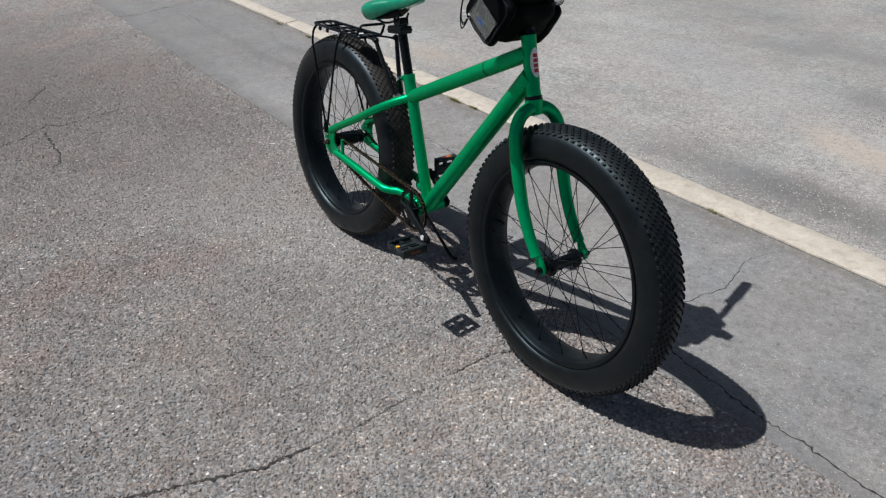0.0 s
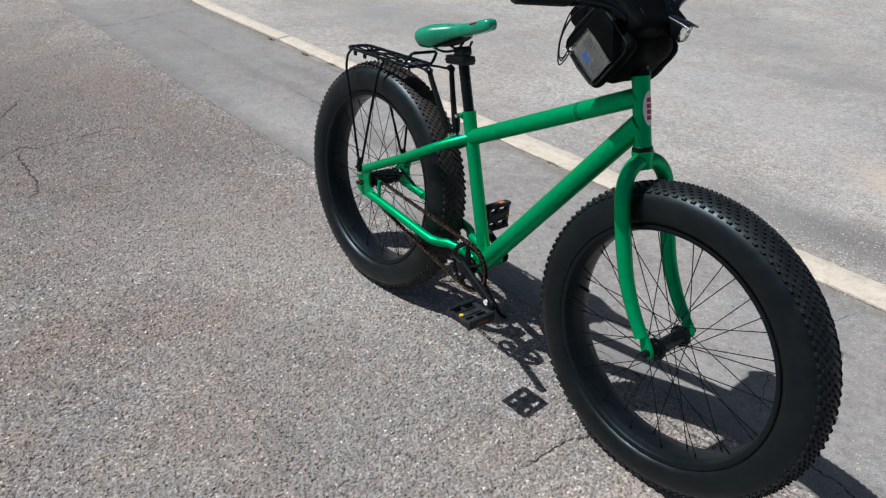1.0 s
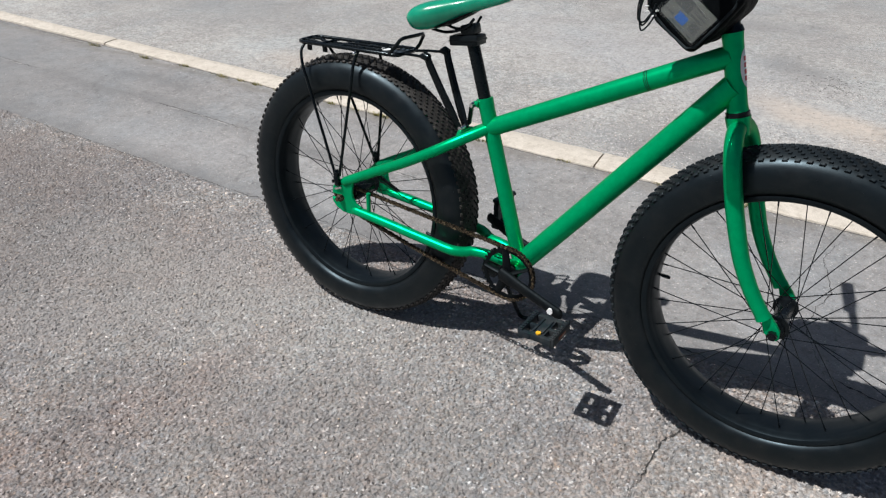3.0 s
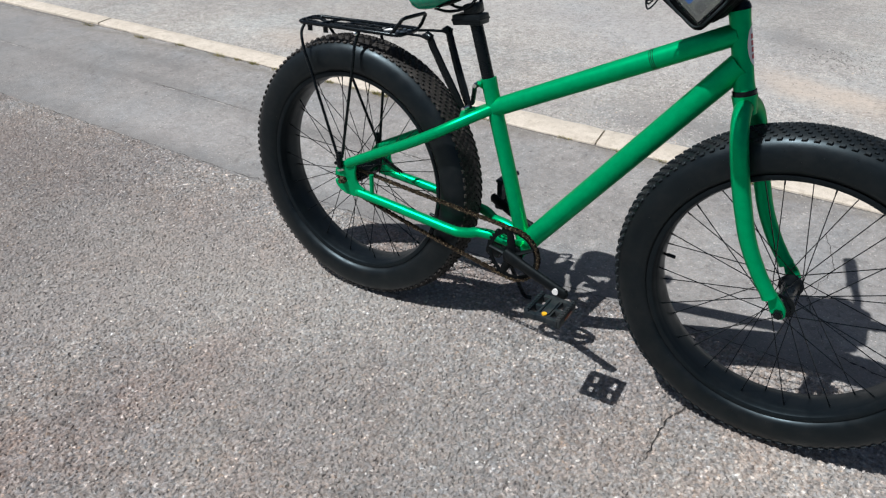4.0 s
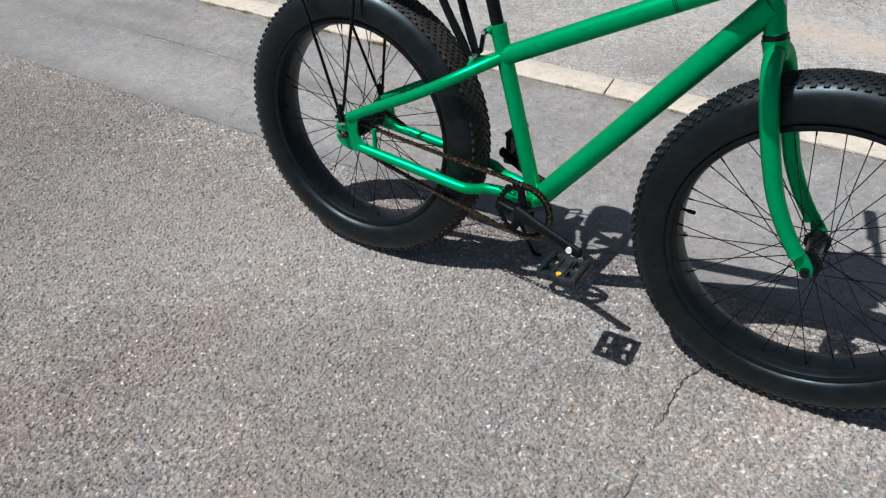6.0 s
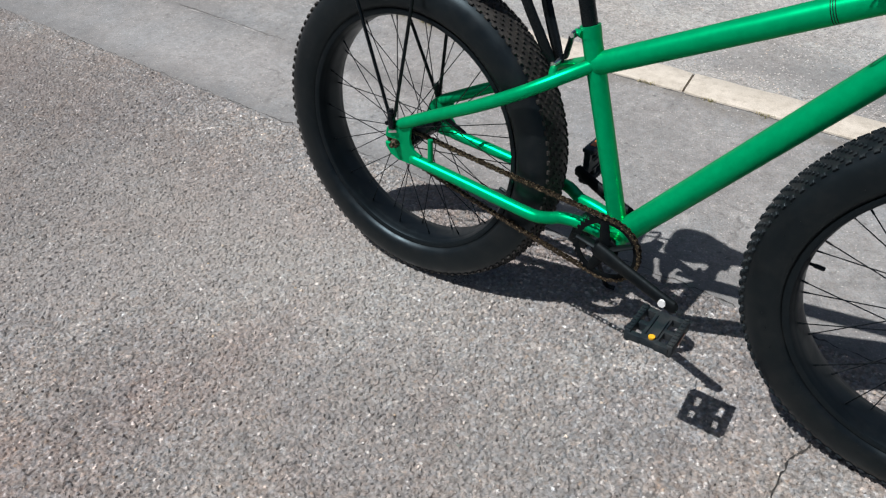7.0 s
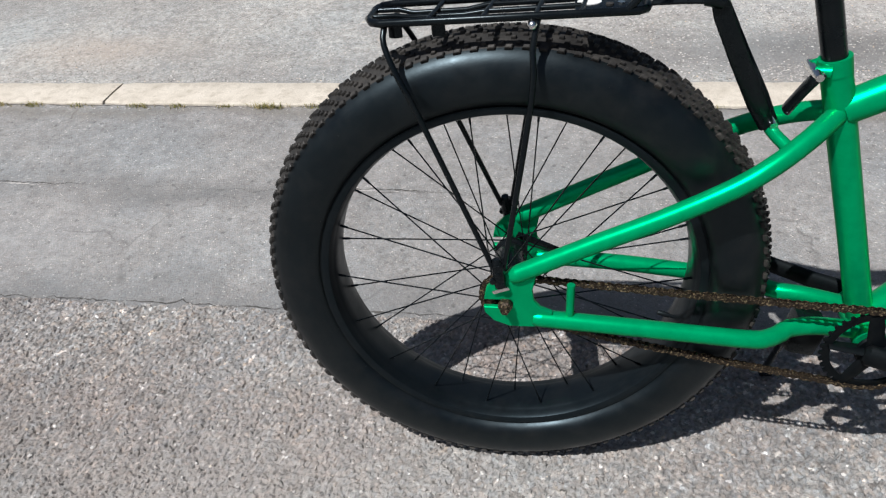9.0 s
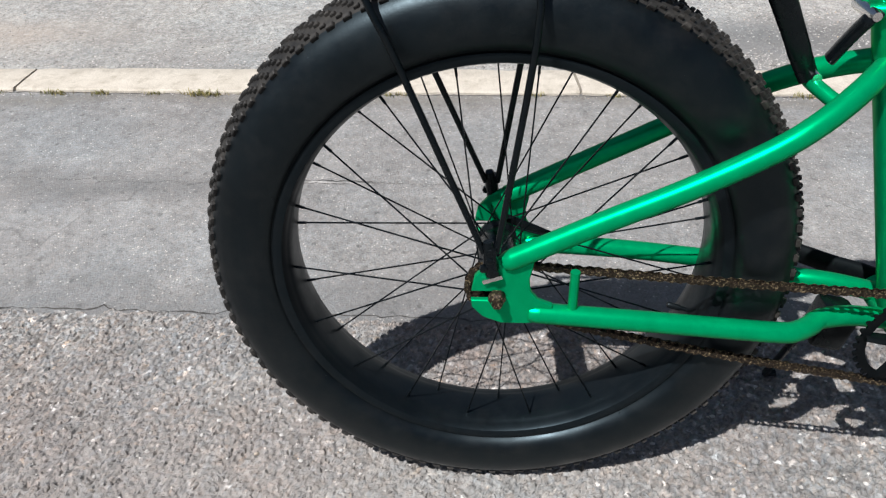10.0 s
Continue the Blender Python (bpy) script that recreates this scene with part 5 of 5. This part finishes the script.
part("pocket_piping", tube([(-0.034, 0.003, -0.066), (0.020, 0, -0.068), (0.070, 0.003, -0.066), (0.080, 0.004, -0.054), (0.081, 0, 0.0), (0.078, 0.004, 0.046), (0.066, 0.005, 0.062), (0.020, 0, 0.066), (-0.030, 0.005, 0.062), (-0.042, 0.004, 0.048), (-0.045, 0, 0.0), (-0.043, 0.004, -0.054)], 0.0026, 8, closed=True), M_CLOTH_TRIM, bag, "dark grey piping", BAG_M @ Matrix.Translation((0, -0.107, 0.0)))
CARD_M = BAG_M @ Matrix.Translation((0.028, -0.1105, -0.0200)) @ Matrix.Diagonal((0.88, 1, 0.78, 1))
part("card", box(0.098, 0.0012, 0.078, CARD_M, 0.0003), M_CARD, bag, "pale printed card behind clear plastic")
for x, z, w, h, mt in ((-0.020, 0.016, 0.040, 0.030, M_INK), (0.022, 0.026, 0.034, 0.004, M_INK), (0.022, 0.016, 0.034, 0.004, M_INK), (0.022, 0.006, 0.034, 0.004, M_INK), (0.030, -0.012, 0.022, 0.024, M_INK), (-0.004, -0.016, 0.026, 0.022, M_BLUE), (-0.033, -0.022, 0.022, 0.006, M_INK), (0.010, -0.033, 0.060, 0.004, M_INK)):
    part("card_print", box(w, 0.0006, h, CARD_M @ Matrix.Translation((x, -0.0011, z))), mt, bag, "unreadable print" if mt is M_INK else "blue printed patch")
win = part("pocket_window", soft_box(0.106, 0.0022, 0.086, CARD_M @ Matrix.Translation((0, -0.0048, 0)), 0.0012, 6.0, 0.001), M_FILM, bag, "glossy clear plastic window", None, 70)
win.visible_shadow = False
for y in (-0.05, 0.05):
    part("strap", tube([(0.936, y, 1.060), (0.946, y, 1.090), (0.966, y, 1.102), (0.986, y, 1.087), (0.981, y, 1.060)], 0.011, 8, smooth=4, flat=(1.0, 0.16)), M_CLOTH_TRIM, bag, "webbing strap round the bar")
cable_runs = [
    [(0.873, -0.085, 1.092), (0.845, -0.100, 1.088), (0.827, -0.104, 1.044), (0.822, -0.104, 0.998), (0.829, -0.102, 0.972), (0.841, -0.101, 0.986), (0.851, -0.100, 1.014)],
    [(0.879, -0.083, 1.104), (0.851, -0.098, 1.080), (0.834, -0.108, 1.042), (0.825, -0.109, 1.000), (0.831, -0.108, 0.964), (0.847, -0.106, 0.980), (0.857, -0.102, 1.010)],
    [(0.869, -0.087, 1.098), (0.839, -0.096, 1.068), (0.819, -0.100, 1.024), (0.819, -0.100, 0.984), (0.831, -0.098, 0.978), (0.845, -0.098, 0.998), (0.863, -0.100, 1.018)],
]
for run in cable_runs:
    part("cable", tube(run, 0.0017, 8, smooth=8), M_PLASTIC, bag, "thin black cable hanging in a loop")
for x, z in ((0.833, 1.008), (0.835, 0.998), (0.855, 1.002), (0.850, 0.992)):
    part("cable_tie", tube([(x - 0.001, -0.107, z), (x + 0.004, -0.101, z + 0.001)], 0.0015, 8), M_WHITE, bag, "white cable tie")
part("roll", tube([(0.835, -0.075, 1.069), (0.837, -0.06, 1.069), (0.839, 0.07, 1.069), (0.841, 0.085, 1.069)], [0.022, 0.03, 0.03, 0.022], 18), M_CLOTH, bag, "rolled black cloth behind the bag")

BASE[0] = Matrix.Identity(4)

# ---------------------------------------------------------------- loose matter on the ground
near = lambda rng: (rng.uniform(-2.6, 2.0), rng.uniform(-1.35, 0.215))  # noqa: E731
strew("stone_chips", M_CHIPS, 6500, near, lambda r: 0.0018 + 0.0034 * r.random() ** 2.2, 0.0006, "pale stone chips set in the coarse asphalt", "gravel")
strip = lambda rng: (rng.uniform(-3.5, 1.9), rng.uniform(0.25, 1.17))  # noqa: E731
strew("strip_grit", M_CHIPS, 900, strip, lambda r: 0.0012 + 0.0018 * r.random() ** 3, -0.004, "scattered fine grit on the smooth strip", "gravel")
lotgrit = lambda rng: (rng.uniform(-3.5, 2.6), 1.36 + 2.6 * rng.random() ** 2.2)  # noqa: E731
strew("lot_grit", M_CHIPS, 7000, lotgrit, lambda r: 0.0018 + 0.0036 * r.random() ** 2.4, -0.002, "scattered stones on the worn lot", "gravel")
strew("lot_crumbs", M_DEBRIS, 4200, lotgrit, lambda r: 0.0016 + 0.0032 * r.random() ** 2.2, -0.002, "dark asphalt crumbs scattered on the worn lot", "gravel")
patch = lambda rng: (1.2 + rng.gauss(0, 0.3), 1.64 + rng.gauss(0, 0.1) - 0.06 * rng.gauss(0, 1))  # noqa: E731
strew("loose_stones", M_CHIPS, 1100, lambda rng: (lambda p: (p[0], max(p[1], 1.37)))(patch(rng)), lambda r: 0.0020 + 0.0034 * r.random() ** 2, -0.002, "broken stones in the dark worn patch of the lot", "gravel")


def frayed(rng):
    """Places in the ravelled band of the lot, in clumps."""
    while True:
        x, y = rng.gauss(0.9, 0.75), 1.36 + 1.3 * rng.random() ** 1.5
        if ((x - 1.1) / 0.6) ** 2 + ((y - 1.6) / 0.14) ** 2 > 1 and ((x - 0.95) / 0.35) ** 2 + ((y - 2.22) / 0.2) ** 2 > 1 and noise.noise((x * 4.0, y * 7.0, 2.0)) + 0.5 * noise.noise((x * 15.0, y * 15.0, 5.0)) > rng.uniform(-0.7, 0.5):
            return x, y


strew("ravelled_stones", M_CHIPS, 13000, frayed, lambda r: 0.0022 + 0.0034 * r.random() ** 2.0, -0.0022, "ravelled stones bedded in the worn lot", "gravel")
debris = lambda rng: (0.93 + rng.gauss(0, 0.1), 2.72 + rng.gauss(0, 0.1))  # noqa: E731
strew("dark_debris", M_DEBRIS, 420, debris, lambda r: 0.0022 + 0.0045 * r.random() ** 2.5, -0.002, "dark crumbled asphalt bits scattered on the lot", "gravel")
edge = lambda rng: (rng.uniform(-4.0, 2.2), 1.178 + rng.gauss(0, 0.012))  # noqa: E731
strew("kerb_grit", M_CHIPS, 1500, edge, lambda r: 0.0014 + 0.0028 * r.random() ** 2, -0.004, "brown grit gathered along the kerb", "gravel")


def weeds(spots):
    rng = random.Random(5)
    verts, faces = [], []
    for x, y, size, count in spots:
        for _ in range(count):
            a = rng.uniform(0, 6.28)
            bx, by = x + rng.gauss(0, size * 1.6), y + rng.gauss(0, 0.006)
            h, lean, w = size * rng.uniform(0.2, 0.75), rng.uniform(0.1, 1.0) * size, rng.uniform(0.0008, 0.0016)
            base = len(verts)
            dx, dy = math.cos(a), math.sin(a)
            verts += [(bx - dy * w, by + dx * w, -0.006), (bx + dy * w, by - dx * w, -0.006), (bx + dx * lean * 0.5 + dy * w * 0.7, by + dy * lean * 0.5 - dx * w * 0.7, h * 0.75), (bx + dx * lean * 0.5 - dy * w * 0.7, by + dy * lean * 0.5 + dx * w * 0.7, h * 0.75), (bx + dx * lean, by + dy * lean, h)]
            faces += [(base, base + 1, base + 2, base + 3), (base + 3, base + 2, base + 4)]
    me = bpy.data.meshes.new("weeds")
    me.from_pydata(verts, [], faces)
    me.materials.append(M_WEED)
    return tagged(new("weeds", me), "small dry weed tufts along the kerb", "weeds", kind="stuff")


weeds([(-1.22, 1.176, 0.012, 60), (-1.05, 1.176, 0.010, 50), (-0.72, 1.176, 0.014, 70), (-1.78, 1.18, 0.016, 80), (-1.9, 1.18, 0.012, 60), (-2.4, 1.19, 0.016, 70), (0.35, 1.176, 0.010, 40), (-1.36, 1.172, 0.018, 70), (-1.6, 1.175, 0.014, 50), (-0.89, 1.17, 0.022, 120), (-2.05, 1.175, 0.02, 80), (-2.75, 1.17, 0.02, 70), (-0.3, 1.175, 0.012, 40), (0.12, 1.178, 0.012, 40), (0.9, 1.176, 0.015, 60), (-3.3, 1.17, 0.02, 60), (0.55, 1.176, 0.01, 30)])
